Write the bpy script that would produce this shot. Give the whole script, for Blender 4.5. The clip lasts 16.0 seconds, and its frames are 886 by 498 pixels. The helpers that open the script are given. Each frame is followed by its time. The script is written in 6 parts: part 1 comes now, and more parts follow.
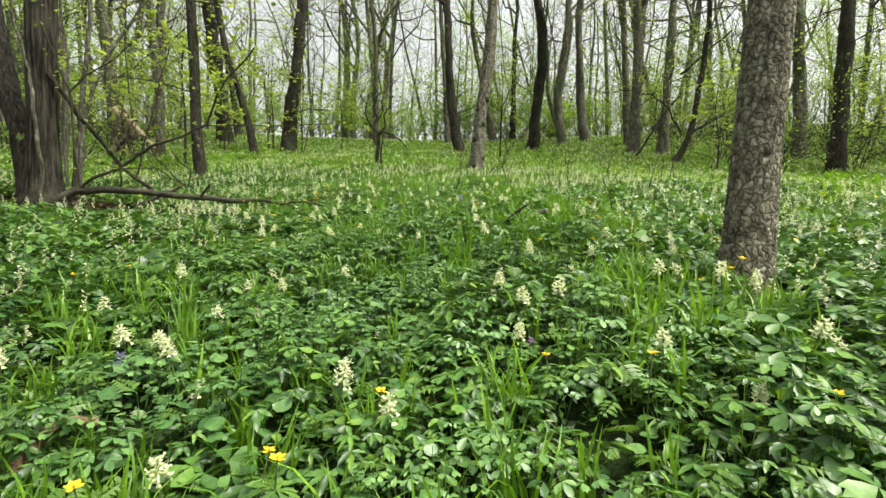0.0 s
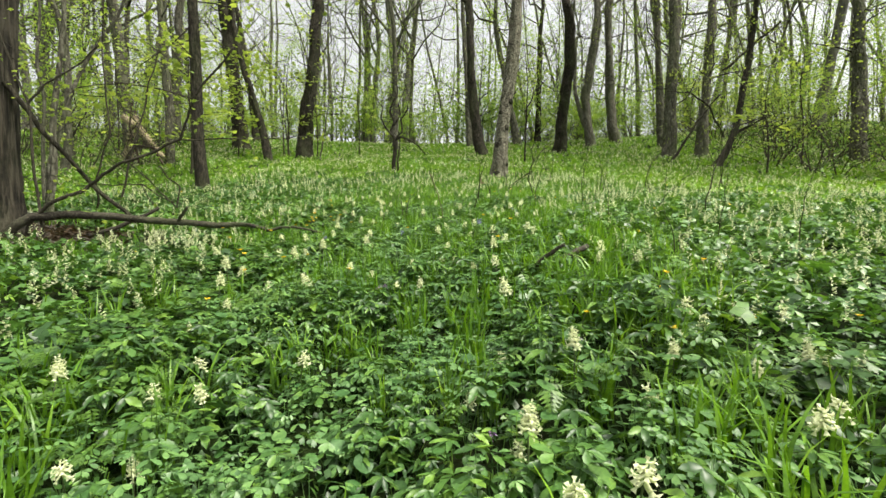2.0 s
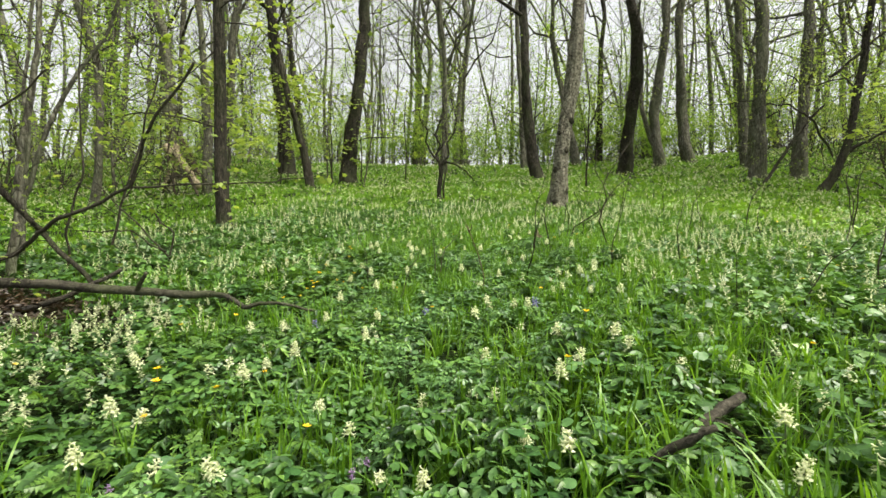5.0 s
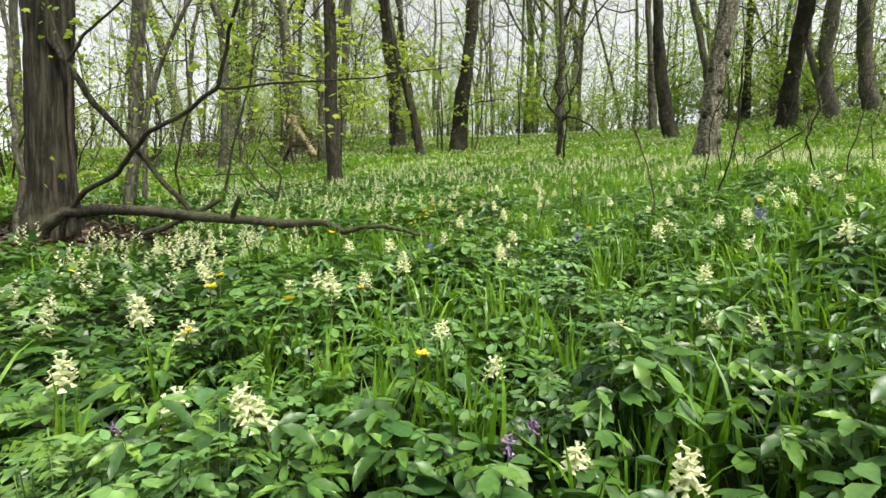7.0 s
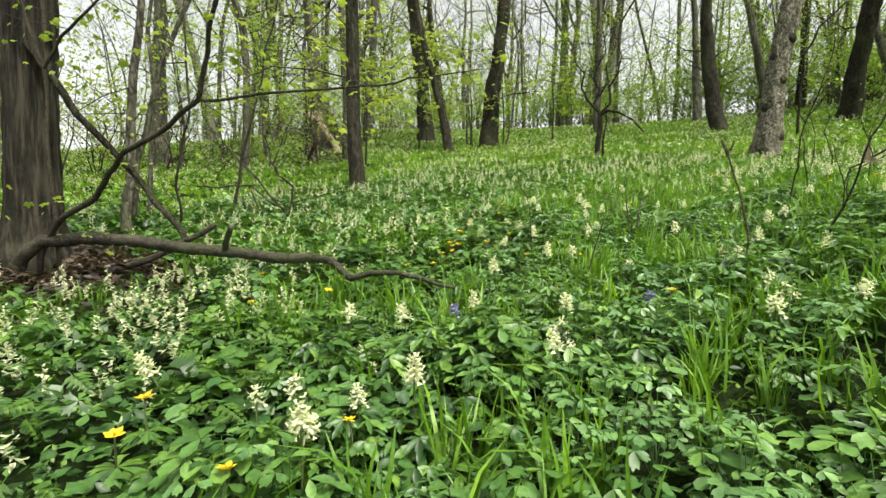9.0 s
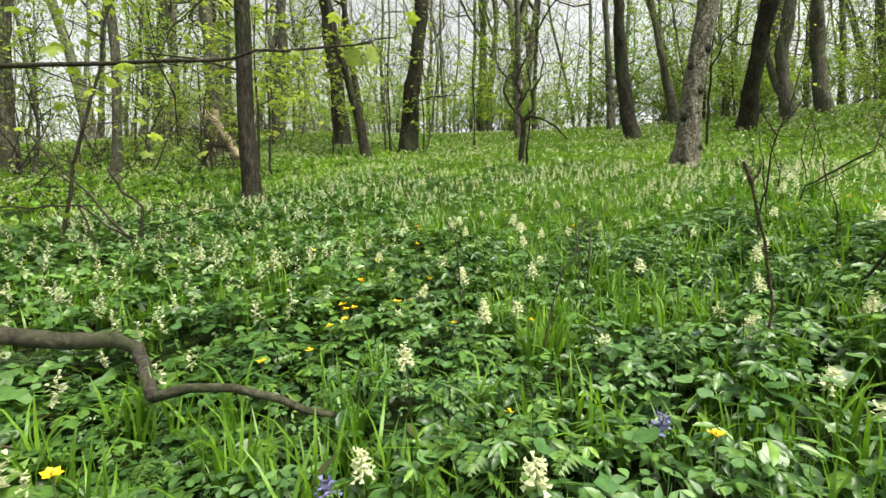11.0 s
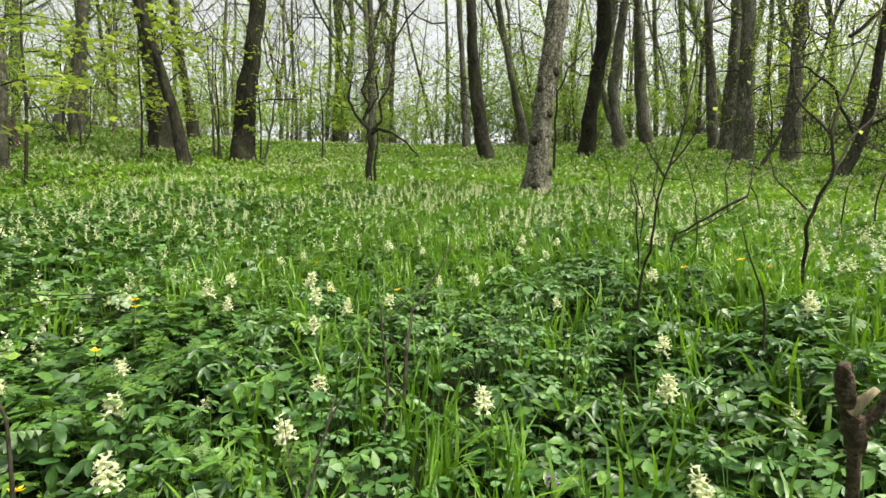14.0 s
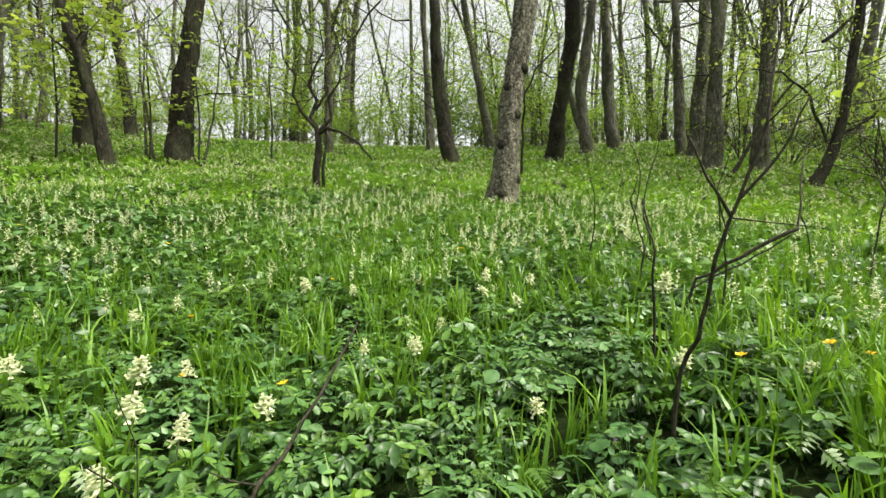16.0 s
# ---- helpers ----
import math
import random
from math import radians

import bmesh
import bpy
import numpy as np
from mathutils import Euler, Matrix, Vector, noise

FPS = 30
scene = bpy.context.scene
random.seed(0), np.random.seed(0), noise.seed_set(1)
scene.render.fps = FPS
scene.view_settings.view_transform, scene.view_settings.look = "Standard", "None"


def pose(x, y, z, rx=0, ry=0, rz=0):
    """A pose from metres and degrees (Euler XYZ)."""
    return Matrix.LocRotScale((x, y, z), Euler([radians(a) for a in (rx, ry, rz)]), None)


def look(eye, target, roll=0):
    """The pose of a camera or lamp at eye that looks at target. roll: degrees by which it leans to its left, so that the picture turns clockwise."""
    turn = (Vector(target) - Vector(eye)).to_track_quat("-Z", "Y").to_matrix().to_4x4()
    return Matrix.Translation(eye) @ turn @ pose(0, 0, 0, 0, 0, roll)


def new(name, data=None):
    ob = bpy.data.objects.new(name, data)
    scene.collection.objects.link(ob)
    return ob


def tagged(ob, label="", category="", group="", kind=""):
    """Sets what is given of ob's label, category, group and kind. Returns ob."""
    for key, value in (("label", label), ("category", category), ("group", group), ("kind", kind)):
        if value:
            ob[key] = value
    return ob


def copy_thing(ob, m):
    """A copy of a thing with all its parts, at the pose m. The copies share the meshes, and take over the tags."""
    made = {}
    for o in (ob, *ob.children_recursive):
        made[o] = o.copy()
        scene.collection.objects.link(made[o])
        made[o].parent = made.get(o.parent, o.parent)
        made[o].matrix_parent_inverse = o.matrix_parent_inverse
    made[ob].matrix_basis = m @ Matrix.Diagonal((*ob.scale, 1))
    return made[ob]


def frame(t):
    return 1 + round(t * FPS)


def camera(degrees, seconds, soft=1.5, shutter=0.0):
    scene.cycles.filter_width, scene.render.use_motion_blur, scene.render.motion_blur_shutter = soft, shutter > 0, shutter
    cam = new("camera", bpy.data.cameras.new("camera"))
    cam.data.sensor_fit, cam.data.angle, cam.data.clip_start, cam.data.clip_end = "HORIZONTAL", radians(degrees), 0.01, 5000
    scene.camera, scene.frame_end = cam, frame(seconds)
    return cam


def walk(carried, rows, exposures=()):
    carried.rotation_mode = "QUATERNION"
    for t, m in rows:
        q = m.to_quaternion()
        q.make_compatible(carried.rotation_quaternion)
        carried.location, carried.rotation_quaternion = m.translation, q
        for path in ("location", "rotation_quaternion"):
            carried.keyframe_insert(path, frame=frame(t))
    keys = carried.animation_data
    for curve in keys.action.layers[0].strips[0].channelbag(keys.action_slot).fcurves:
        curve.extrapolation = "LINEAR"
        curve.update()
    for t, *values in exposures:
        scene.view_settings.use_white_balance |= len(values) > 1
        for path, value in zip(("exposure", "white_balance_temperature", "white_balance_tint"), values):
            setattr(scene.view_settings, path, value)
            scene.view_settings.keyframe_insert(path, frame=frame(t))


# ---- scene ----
cam = camera(86.5, 16.0)
PATH = [
    (0, (-0.086, -0.096, 0.849), (-0.066, 1.903, 0.777), -0.00),
    (0.5, (-0.060, 0.085, 0.899), (-0.040, 2.083, 0.822), 0.05),
    (1, (-0.053, 0.297, 0.965), (-0.044, 2.295, 0.884), -0.02),
    (1.5, (-0.043, 0.453, 1.036), (-0.071, 2.452, 0.960), -0.04),
    (2, (-0.001, 0.662, 1.100), (-0.081, 2.659, 1.031), -0.04),
    (2.5, (0.049, 0.845, 1.190), (-0.066, 2.840, 1.136), 0.08),
    (3, (0.060, 1.029, 1.251), (-0.076, 3.025, 1.220), -0.01),
    (5.5, (0.009, 2.083, 1.494), (-0.394, 4.042, 1.500), 0.41),
    (6, (-0.090, 2.279, 1.434), (-0.616, 4.208, 1.423), 0.37),
    (6.5, (-0.193, 2.412, 1.287), (-0.841, 4.303, 1.250), 0.31),
    (7, (-0.291, 2.549, 1.117), (-1.033, 4.405, 1.050), 0.27),
    (7.5, (-0.342, 2.662, 1.040), (-1.154, 4.487, 0.951), 0.26),
    (8, (-0.369, 2.765, 1.146), (-1.232, 4.566, 1.044), 0.44),
    (10.5, (-0.657, 3.500, 1.453), (-1.379, 5.361, 1.340), -0.33),
    (11, (-0.684, 3.710, 1.501), (-1.236, 5.629, 1.408), -0.39),
    (11.5, (-0.695, 3.889, 1.558), (-1.079, 5.851, 1.483), -0.52),
    (12, (-0.631, 4.045, 1.593), (-0.892, 6.027, 1.529), -0.44),
    (12.5, (-0.566, 4.222, 1.641), (-0.743, 6.214, 1.585), -0.40),
    (13, (-0.530, 4.369, 1.698), (-0.625, 6.366, 1.641), -0.17),
    (13.5, (-0.528, 4.591, 1.689), (-0.559, 6.590, 1.637), -0.25),
    (14, (-0.531, 4.747, 1.728), (-0.522, 6.746, 1.679), -0.19),
    (14.5, (-0.482, 4.936, 1.756), (-0.456, 6.935, 1.713), -0.17),
    (15, (-0.437, 5.113, 1.826), (-0.376, 7.112, 1.788), -0.12),
    (15.5, (-0.406, 5.314, 1.841), (-0.297, 7.311, 1.801), 0.00),
    (16, (-0.385, 5.489, 1.886), (-0.237, 7.483, 1.844), -0.09),
]
walk(cam, [(t, look(eye, target, roll)) for t, eye, target, roll in PATH])

# ---------------------------------------------------------------- light
scene.view_settings.exposure = 1.38
world = bpy.data.worlds.new("overcast_sky")
scene.world = world
world.use_nodes = True
wn, wl = world.node_tree.nodes, world.node_tree.links
wn.clear()
sky = wn.new("ShaderNodeTexSky")
sky.sky_type, sky.sun_disc = "NISHITA", False
sky.sun_elevation, sky.sun_rotation = radians(64), radians(108)
sky.air_density, sky.dust_density, sky.ozone_density = 1.0, 3.0, 1.0
cloud = wn.new("ShaderNodeHueSaturation")
cloud.inputs["Saturation"].default_value = 0.15
back = wn.new("ShaderNodeBackground")
back.inputs["Strength"].default_value = 0.115
wout = wn.new("ShaderNodeOutputWorld")
wl.new(sky.outputs[0], cloud.inputs["Color"])
warm = wn.new("ShaderNodeMix")
warm.data_type, warm.blend_type = "RGBA", "MULTIPLY"
warm.inputs[0].default_value, warm.inputs[7].default_value = 1.0, (1.0, 0.99, 0.955, 1)
wl.new(cloud.outputs[0], warm.inputs[6])
wl.new(warm.outputs[2], back.inputs["Color"])
wl.new(back.outputs[0], wout.inputs["Surface"])

sun = new("sun", bpy.data.lights.new("sun", "SUN"))
sun.data.energy, sun.data.angle, sun.data.color = 2.7, radians(22), (1.0, 0.95, 0.82)
# the sun stands high to one side behind thin cloud, as a wide soft glow
SUN_AZ, SUN_EL = radians(108), radians(64)
sun.matrix_world = look((0, 0, 0), (-math.sin(SUN_AZ) * math.cos(SUN_EL), -math.cos(SUN_AZ) * math.cos(SUN_EL), -math.sin(SUN_EL)))
sun.location = (0, 0, 40)


# ---------------------------------------------------------------- materials
def node_mat(name):
    m = bpy.data.materials.new(name)
    m.use_nodes = True
    nt = m.node_tree
    nt.nodes.clear()
    out = nt.nodes.new("ShaderNodeOutputMaterial")
    return m, nt, out


def ramp(nt, fac, stops):
    r = nt.nodes.new("ShaderNodeValToRGB")
    r.color_ramp.elements[0].position, r.color_ramp.elements[0].color = stops[0][0], (*stops[0][1], 1)
    r.color_ramp.elements[1].position, r.color_ramp.elements[1].color = stops[-1][0], (*stops[-1][1], 1)
    for p, c in stops[1:-1]:
        e = r.color_ramp.elements.new(p)
        e.color = (*c, 1)
    nt.links.new(fac, r.inputs[0])
    return r.outputs[0]


def noise_tex(nt, scale, detail=4.0, rough=0.6, stretch=None):
    n = nt.nodes.new("ShaderNodeTexNoise")
    n.inputs["Scale"].default_value, n.inputs["Detail"].default_value, n.inputs["Roughness"].default_value = scale, detail, rough
    co = nt.nodes.new("ShaderNodeTexCoord")
    if stretch:
        mp = nt.nodes.new("ShaderNodeMapping")
        mp.inputs["Scale"].default_value = stretch
        nt.links.new(co.outputs["Object"], mp.inputs["Vector"])
        nt.links.new(mp.outputs[0], n.inputs["Vector"])
    else:
        nt.links.new(co.outputs["Object"], n.inputs["Vector"])
    return n.outputs["Fac"]


def mixc(nt, fac, a, b, mode="MIX"):
    m = nt.nodes.new("ShaderNodeMix")
    m.data_type, m.blend_type = "RGBA", mode
    for sock, v in ((m.inputs[0], fac), (m.inputs[6], a), (m.inputs[7], b)):
        if isinstance(v, (int, float)):
            sock.default_value = v
        elif isinstance(v, tuple):
            sock.default_value = (*v, 1)
        else:
            nt.links.new(v, sock)
    return m.outputs[2]


def leaf_mat(name, stops, rough=0.42, through_light=0.27, gloss=0.56, patch=0.9, glow=(1.25, 1.2, 0.55)):
    """Thin living leaf: each leaf has its own tint, patches of the colony differ, light shines through."""
    m, nt, out = node_mat(name)
    geo = nt.nodes.new("ShaderNodeNewGeometry")
    col = ramp(nt, geo.outputs["Random Per Island"], stops)
    big = ramp(nt, noise_tex(nt, patch, 2.0), [(0.3, (0.72, 0.78, 0.7)), (0.7, (1.15, 1.1, 1.0))])
    col = mixc(nt, 1.0, col, big, "MULTIPLY")
    fine = ramp(nt, noise_tex(nt, 75.0, 3.0), [(0.3, (0.66, 0.72, 0.66)), (0.7, (1.2, 1.17, 1.1))])
    col = mixc(nt, 1.0, col, fine, "MULTIPLY")
    p = nt.nodes.new("ShaderNodeBsdfPrincipled")
    p.inputs["Roughness"].default_value = rough
    p.inputs["Specular IOR Level"].default_value = gloss
    nt.links.new(col, p.inputs["Base Color"])
    tr = nt.nodes.new("ShaderNodeBsdfTranslucent")
    tcol = mixc(nt, 1.0, col, glow, "MULTIPLY")
    nt.links.new(tcol, tr.inputs["Color"])
    mx = nt.nodes.new("ShaderNodeMixShader")
    mx.inputs[0].default_value = through_light
    nt.links.new(p.outputs[0], mx.inputs[1])
    nt.links.new(tr.outputs[0], mx.inputs[2])
    nt.links.new(mx.outputs[0], out.inputs["Surface"])
    return m


def bark_mat(name, dark, mid, light, stretch=(9, 9, 1.6), bump=0.5, plates=0.0, moss=0.0, spread=0.18, cells=(26, 26, 11)):
    """Bark: furrows stretched along the stem, lichen blotches, optional cross cracks and moss."""
    dark, mid, light = ((0.95 * c[0], c[1], 0.9 * c[2]) for c in (dark, mid, light))
    m, nt, out = node_mat(name)
    f1 = noise_tex(nt, 4.0, 8.0, 0.65, stretch)
    col = ramp(nt, f1, [(0.5 - spread, dark), (0.5, mid), (0.5 + spread, light)])
    blotch = noise_tex(nt, 5.0, 3.0, 0.55)
    col = mixc(nt, ramp(nt, blotch, [(0.5, (0, 0, 0)), (0.68, (0.55, 0.55, 0.55))]), col, light)
    height = f1
    if plates:
        # small bark blocks, each its own tone, rounded by shade painted towards the cracks
        co = nt.nodes.new("ShaderNodeTexCoord")
        nz = nt.nodes.new("ShaderNodeTexNoise")
        nz.inputs["Scale"].default_value, nz.inputs["Detail"].default_value = 14.0, 5.0
        nt.links.new(co.outputs["Object"], nz.inputs["Vector"])
        warp = nt.nodes.new("ShaderNodeVectorMath")
        warp.operation = "MULTIPLY_ADD"
        nt.links.new(nz.outputs["Color"], warp.inputs[0])
        warp.inputs[1].default_value = (0.07, 0.07, 0.05)
        nt.links.new(co.outputs["Object"], warp.inputs[2])
        mp = nt.nodes.new("ShaderNodeMapping")
        mp.inputs["Scale"].default_value = cells
        nt.links.new(warp.outputs[0], mp.inputs["Vector"])
        v = nt.nodes.new("ShaderNodeTexVoronoi")
        v.feature = "DISTANCE_TO_EDGE"
        v.inputs["Scale"].default_value = 1.0
        w = nt.nodes.new("ShaderNodeTexVoronoi")
        w.inputs["Scale"].default_value = 1.0
        for node in (v, w):
            nt.links.new(mp.outputs[0], node.inputs["Vector"])
        crack_shade = ramp(nt, v.outputs["Distance"], [(0.0, (0.32, 0.3, 0.28)), (0.12, (0.8, 0.79, 0.78)), (0.4, (1.08, 1.08, 1.08))])
        tone = ramp(nt, w.outputs["Color"], [(0.15, (0.62, 0.6, 0.57)), (0.55, (1.0, 1.0, 1.0)), (0.9, (1.35, 1.36, 1.36))])
        col = mixc(nt, plates, col, mixc(nt, 1.0, crack_shade, tone, "MULTIPLY"), "MULTIPLY")
        mm = nt.nodes.new("ShaderNodeMath")
        mm.operation = "MULTIPLY_ADD"
        nt.links.new(crack_shade, mm.inputs[0])
        mm.inputs[1].default_value = plates * 0.7
        nt.links.new(f1, mm.inputs[2])
        height = mm.outputs[0]
    if moss:
        mo = ramp(nt, noise_tex(nt, 2.2, 6.0, 0.65, (1.0, 1.0, 0.45)), [(0.47, (0, 0, 0)), (0.66, (moss, moss, moss))])
        col = mixc(nt, mo, col, ramp(nt, noise_tex(nt, 60.0, 3.0), [(0.3, (0.035, 0.05, 0.014)), (0.7, (0.1, 0.13, 0.045))]))
    p = nt.nodes.new("ShaderNodeBsdfPrincipled")
    p.inputs["Roughness"].default_value = 0.92
    p.inputs["Specular IOR Level"].default_value = 0.2
    nt.links.new(col, p.inputs["Base Color"])
    b = nt.nodes.new("ShaderNodeBump")
    b.inputs["Strength"].default_value, b.inputs["Distance"].default_value = bump, 0.02
    nt.links.new(height, b.inputs["Height"])
    nt.links.new(b.outputs[0], p.inputs["Normal"])
    nt.links.new(p.outputs[0], out.inputs["Surface"])
    return m


def petal_mat(name, a, b, through_light=0.3):
    m, nt, out = node_mat(name)
    geo = nt.nodes.new("ShaderNodeNewGeometry")
    col = ramp(nt, geo.outputs["Random Per Island"], [(0.0, a), (1.0, b)])
    col = mixc(nt, 1.0, col, ramp(nt, noise_tex(nt, 200.0, 2.0), [(0.3, (0.85, 0.86, 0.8)), (0.7, (1.05, 1.05, 1.05))]), "MULTIPLY")
    p = nt.nodes.new("ShaderNodeBsdfPrincipled")
    p.inputs["Roughness"].default_value = 0.6
    nt.links.new(col, p.inputs["Base Color"])
    tr = nt.nodes.new("ShaderNodeBsdfTranslucent")
    nt.links.new(col, tr.inputs["Color"])
    mx = nt.nodes.new("ShaderNodeMixShader")
    mx.inputs[0].default_value = through_light
    nt.links.new(p.outputs[0], mx.inputs[1])
    nt.links.new(tr.outputs[0], mx.inputs[2])
    nt.links.new(mx.outputs[0], out.inputs["Surface"])
    return m


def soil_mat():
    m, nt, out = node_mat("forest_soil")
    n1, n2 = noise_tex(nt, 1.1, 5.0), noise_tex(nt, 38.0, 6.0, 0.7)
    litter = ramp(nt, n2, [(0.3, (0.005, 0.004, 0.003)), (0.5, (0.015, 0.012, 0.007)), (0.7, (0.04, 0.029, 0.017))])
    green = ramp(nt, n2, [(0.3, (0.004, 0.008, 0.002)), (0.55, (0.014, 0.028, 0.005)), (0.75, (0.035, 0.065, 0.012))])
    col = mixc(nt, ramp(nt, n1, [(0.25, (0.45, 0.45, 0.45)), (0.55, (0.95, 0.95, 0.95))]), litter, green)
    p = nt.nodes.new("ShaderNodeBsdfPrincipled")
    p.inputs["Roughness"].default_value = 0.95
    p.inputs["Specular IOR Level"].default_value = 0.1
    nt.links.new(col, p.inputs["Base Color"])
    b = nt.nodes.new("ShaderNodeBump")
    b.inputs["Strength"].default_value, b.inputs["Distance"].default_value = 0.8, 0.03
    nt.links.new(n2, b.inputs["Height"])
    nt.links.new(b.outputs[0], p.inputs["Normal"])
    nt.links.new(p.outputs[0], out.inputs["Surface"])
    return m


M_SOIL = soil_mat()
M_ANEMONE = leaf_mat("anemone_leaf", [(0.0, (0.026, 0.07, 0.018)), (0.5, (0.058, 0.142, 0.03)), (0.85, (0.11, 0.232, 0.044)), (1.0, (0.19, 0.33, 0.055))])
M_TRIFOL = leaf_mat("broad_herb_leaf", [(0.0, (0.056, 0.135, 0.032)), (0.6, (0.1, 0.22, 0.048)), (1.0, (0.16, 0.3, 0.06))])
M_ROUND = leaf_mat("celandine_leaf", [(0.0, (0.045, 0.125, 0.035)), (0.7, (0.082, 0.185, 0.055)), (1.0, (0.115, 0.23, 0.07))], rough=0.4, through_light=0.2, gloss=0.5)
M_CORY = leaf_mat("corydalis_leaf", [(0.0, (0.07, 0.155, 0.055)), (0.6, (0.118, 0.245, 0.08)), (1.0, (0.18, 0.33, 0.1))], rough=0.42, gloss=0.56)
M_FERN = leaf_mat("feathery_leaf", [(0.0, (0.065, 0.14, 0.024)), (1.0, (0.12, 0.235, 0.035))])
M_GRASS = leaf_mat("grass_blade", [(0.0, (0.092, 0.205, 0.016)), (0.6, (0.152, 0.32, 0.024)), (1.0, (0.22, 0.4, 0.036))], through_light=0.4)
M_MEADOW = leaf_mat("meadow_green", [(0.0, (0.11, 0.235, 0.022)), (0.5, (0.185, 0.37, 0.035)), (1.0, (0.27, 0.46, 0.05))], through_light=0.4, patch=0.35)
M_TREELEAF = leaf_mat("young_tree_leaf", [(0.0, (0.18, 0.27, 0.055)), (0.5, (0.28, 0.38, 0.085)), (1.0, (0.4, 0.5, 0.14))], through_light=0.6, gloss=0.3, glow=(1.2, 1.15, 0.7))
M_FARLEAF = leaf_mat("distant_leaf", [(0.0, (0.15, 0.27, 0.05)), (0.5, (0.25, 0.4, 0.08)), (1.0, (0.38, 0.52, 0.14))], through_light=0.62, gloss=0.2, patch=0.2, glow=(1.2, 1.15, 0.7))
M_STEM = leaf_mat("green_stem", [(0.0, (0.07, 0.11, 0.035)), (1.0, (0.11, 0.13, 0.06))], through_light=0.1)
M_CREAM = petal_mat("cream_petal", (0.7, 0.74, 0.44), (0.86, 0.88, 0.62), 0.4)
M_YELLOW = petal_mat("yellow_petal", (0.85, 0.52, 0.01), (0.9, 0.62, 0.02))
M_PURPLE = petal_mat("purple_petal", (0.3, 0.19, 0.38), (0.45, 0.3, 0.5))
M_BLUE = petal_mat("blue_petal", (0.17, 0.17, 0.38), (0.27, 0.26, 0.46))
M_BARK_PLATE = bark_mat("platy_grey_brown_bark", (0.085, 0.072, 0.058), (0.22, 0.192, 0.155), (0.39, 0.355, 0.3), (9, 9, 4), 1.0, 0.9, 0.2, 0.16, (44, 44, 30))
M_BARK_FURROW = bark_mat("furrowed_dark_bark", (0.006, 0.005, 0.004), (0.023, 0.019, 0.0145), (0.07, 0.059, 0.047), (9, 9, 0.7), 1.0, 0.0, 0.1, 0.12)
M_BARK_DARK = bark_mat("dark_brown_bark", (0.01, 0.0085, 0.007), (0.033, 0.027, 0.021), (0.086, 0.073, 0.057), (10, 10, 1.6), 1.0, 0.75, 0.35, 0.18, (30, 30, 8))
M_BARK_GREY = bark_mat("grey_bark", (0.04, 0.036, 0.029), (0.112, 0.103, 0.083), (0.23, 0.215, 0.178), (8, 8, 1.6), 1.0, 0.75, 0.6, 0.18, (26, 26, 9))
M_BARK_PALE = bark_mat("pale_lichened_bark", (0.03, 0.026, 0.021), (0.165, 0.146, 0.12), (0.33, 0.3, 0.255), (7, 7, 6), 1.0, 0.7, 0.2, 0.14, (22, 22, 20))
M_BARK_FAR = bark_mat("pale_grey_olive_bark", (0.045, 0.042, 0.033), (0.105, 0.1, 0.08), (0.18, 0.17, 0.14), (5, 5, 1.5), 0.4)
M_TWIG = bark_mat("twig_bark", (0.012, 0.01, 0.0075), (0.036, 0.03, 0.022), (0.078, 0.066, 0.05), (30, 30, 8), 0.4)
M_LOG = bark_mat("weathered_branch_bark", (0.014, 0.012, 0.0095), (0.042, 0.035, 0.028), (0.1, 0.087, 0.071), (14, 14, 14), 0.7, 0.0, 0.35)
M_WOOD = bark_mat("splintered_pale_wood", (0.17, 0.13, 0.09), (0.36, 0.28, 0.2), (0.52, 0.43, 0.32), (18, 18, 1.5), 0.5)
M_REDWOOD = bark_mat("broken_reddish_bark", (0.022, 0.015, 0.011), (0.052, 0.036, 0.027), (0.095, 0.07, 0.055), (10, 10, 2), 0.7)
M_BROWN = bark_mat("rough_brown_twig_bark", (0.03, 0.02, 0.015), (0.13, 0.09, 0.066), (0.3, 0.23, 0.18), (45, 45, 30), 1.0)
M_CURL = bark_mat("rotten_reddish_bark", (0.09, 0.045, 0.03), (0.21, 0.115, 0.078), (0.33, 0.21, 0.15), (14, 14, 6), 0.6)
M_LITTER = leaf_mat("dead_leaf", [(0.0, (0.025, 0.016, 0.011)), (0.6, (0.055, 0.036, 0.024)), (1.0, (0.12, 0.085, 0.06))], through_light=0.15)
M_PALELEAF = leaf_mat("withered_pale_leaf", [(0.0, (0.3, 0.26, 0.2)), (1.0, (0.45, 0.4, 0.32))], through_light=0.2)


# ---------------------------------------------------------------- the lie of the land
def ease(s):
    s = np.clip(s, 0.0, 1.0)
    return s * s * (3.0 - 2.0 * s)


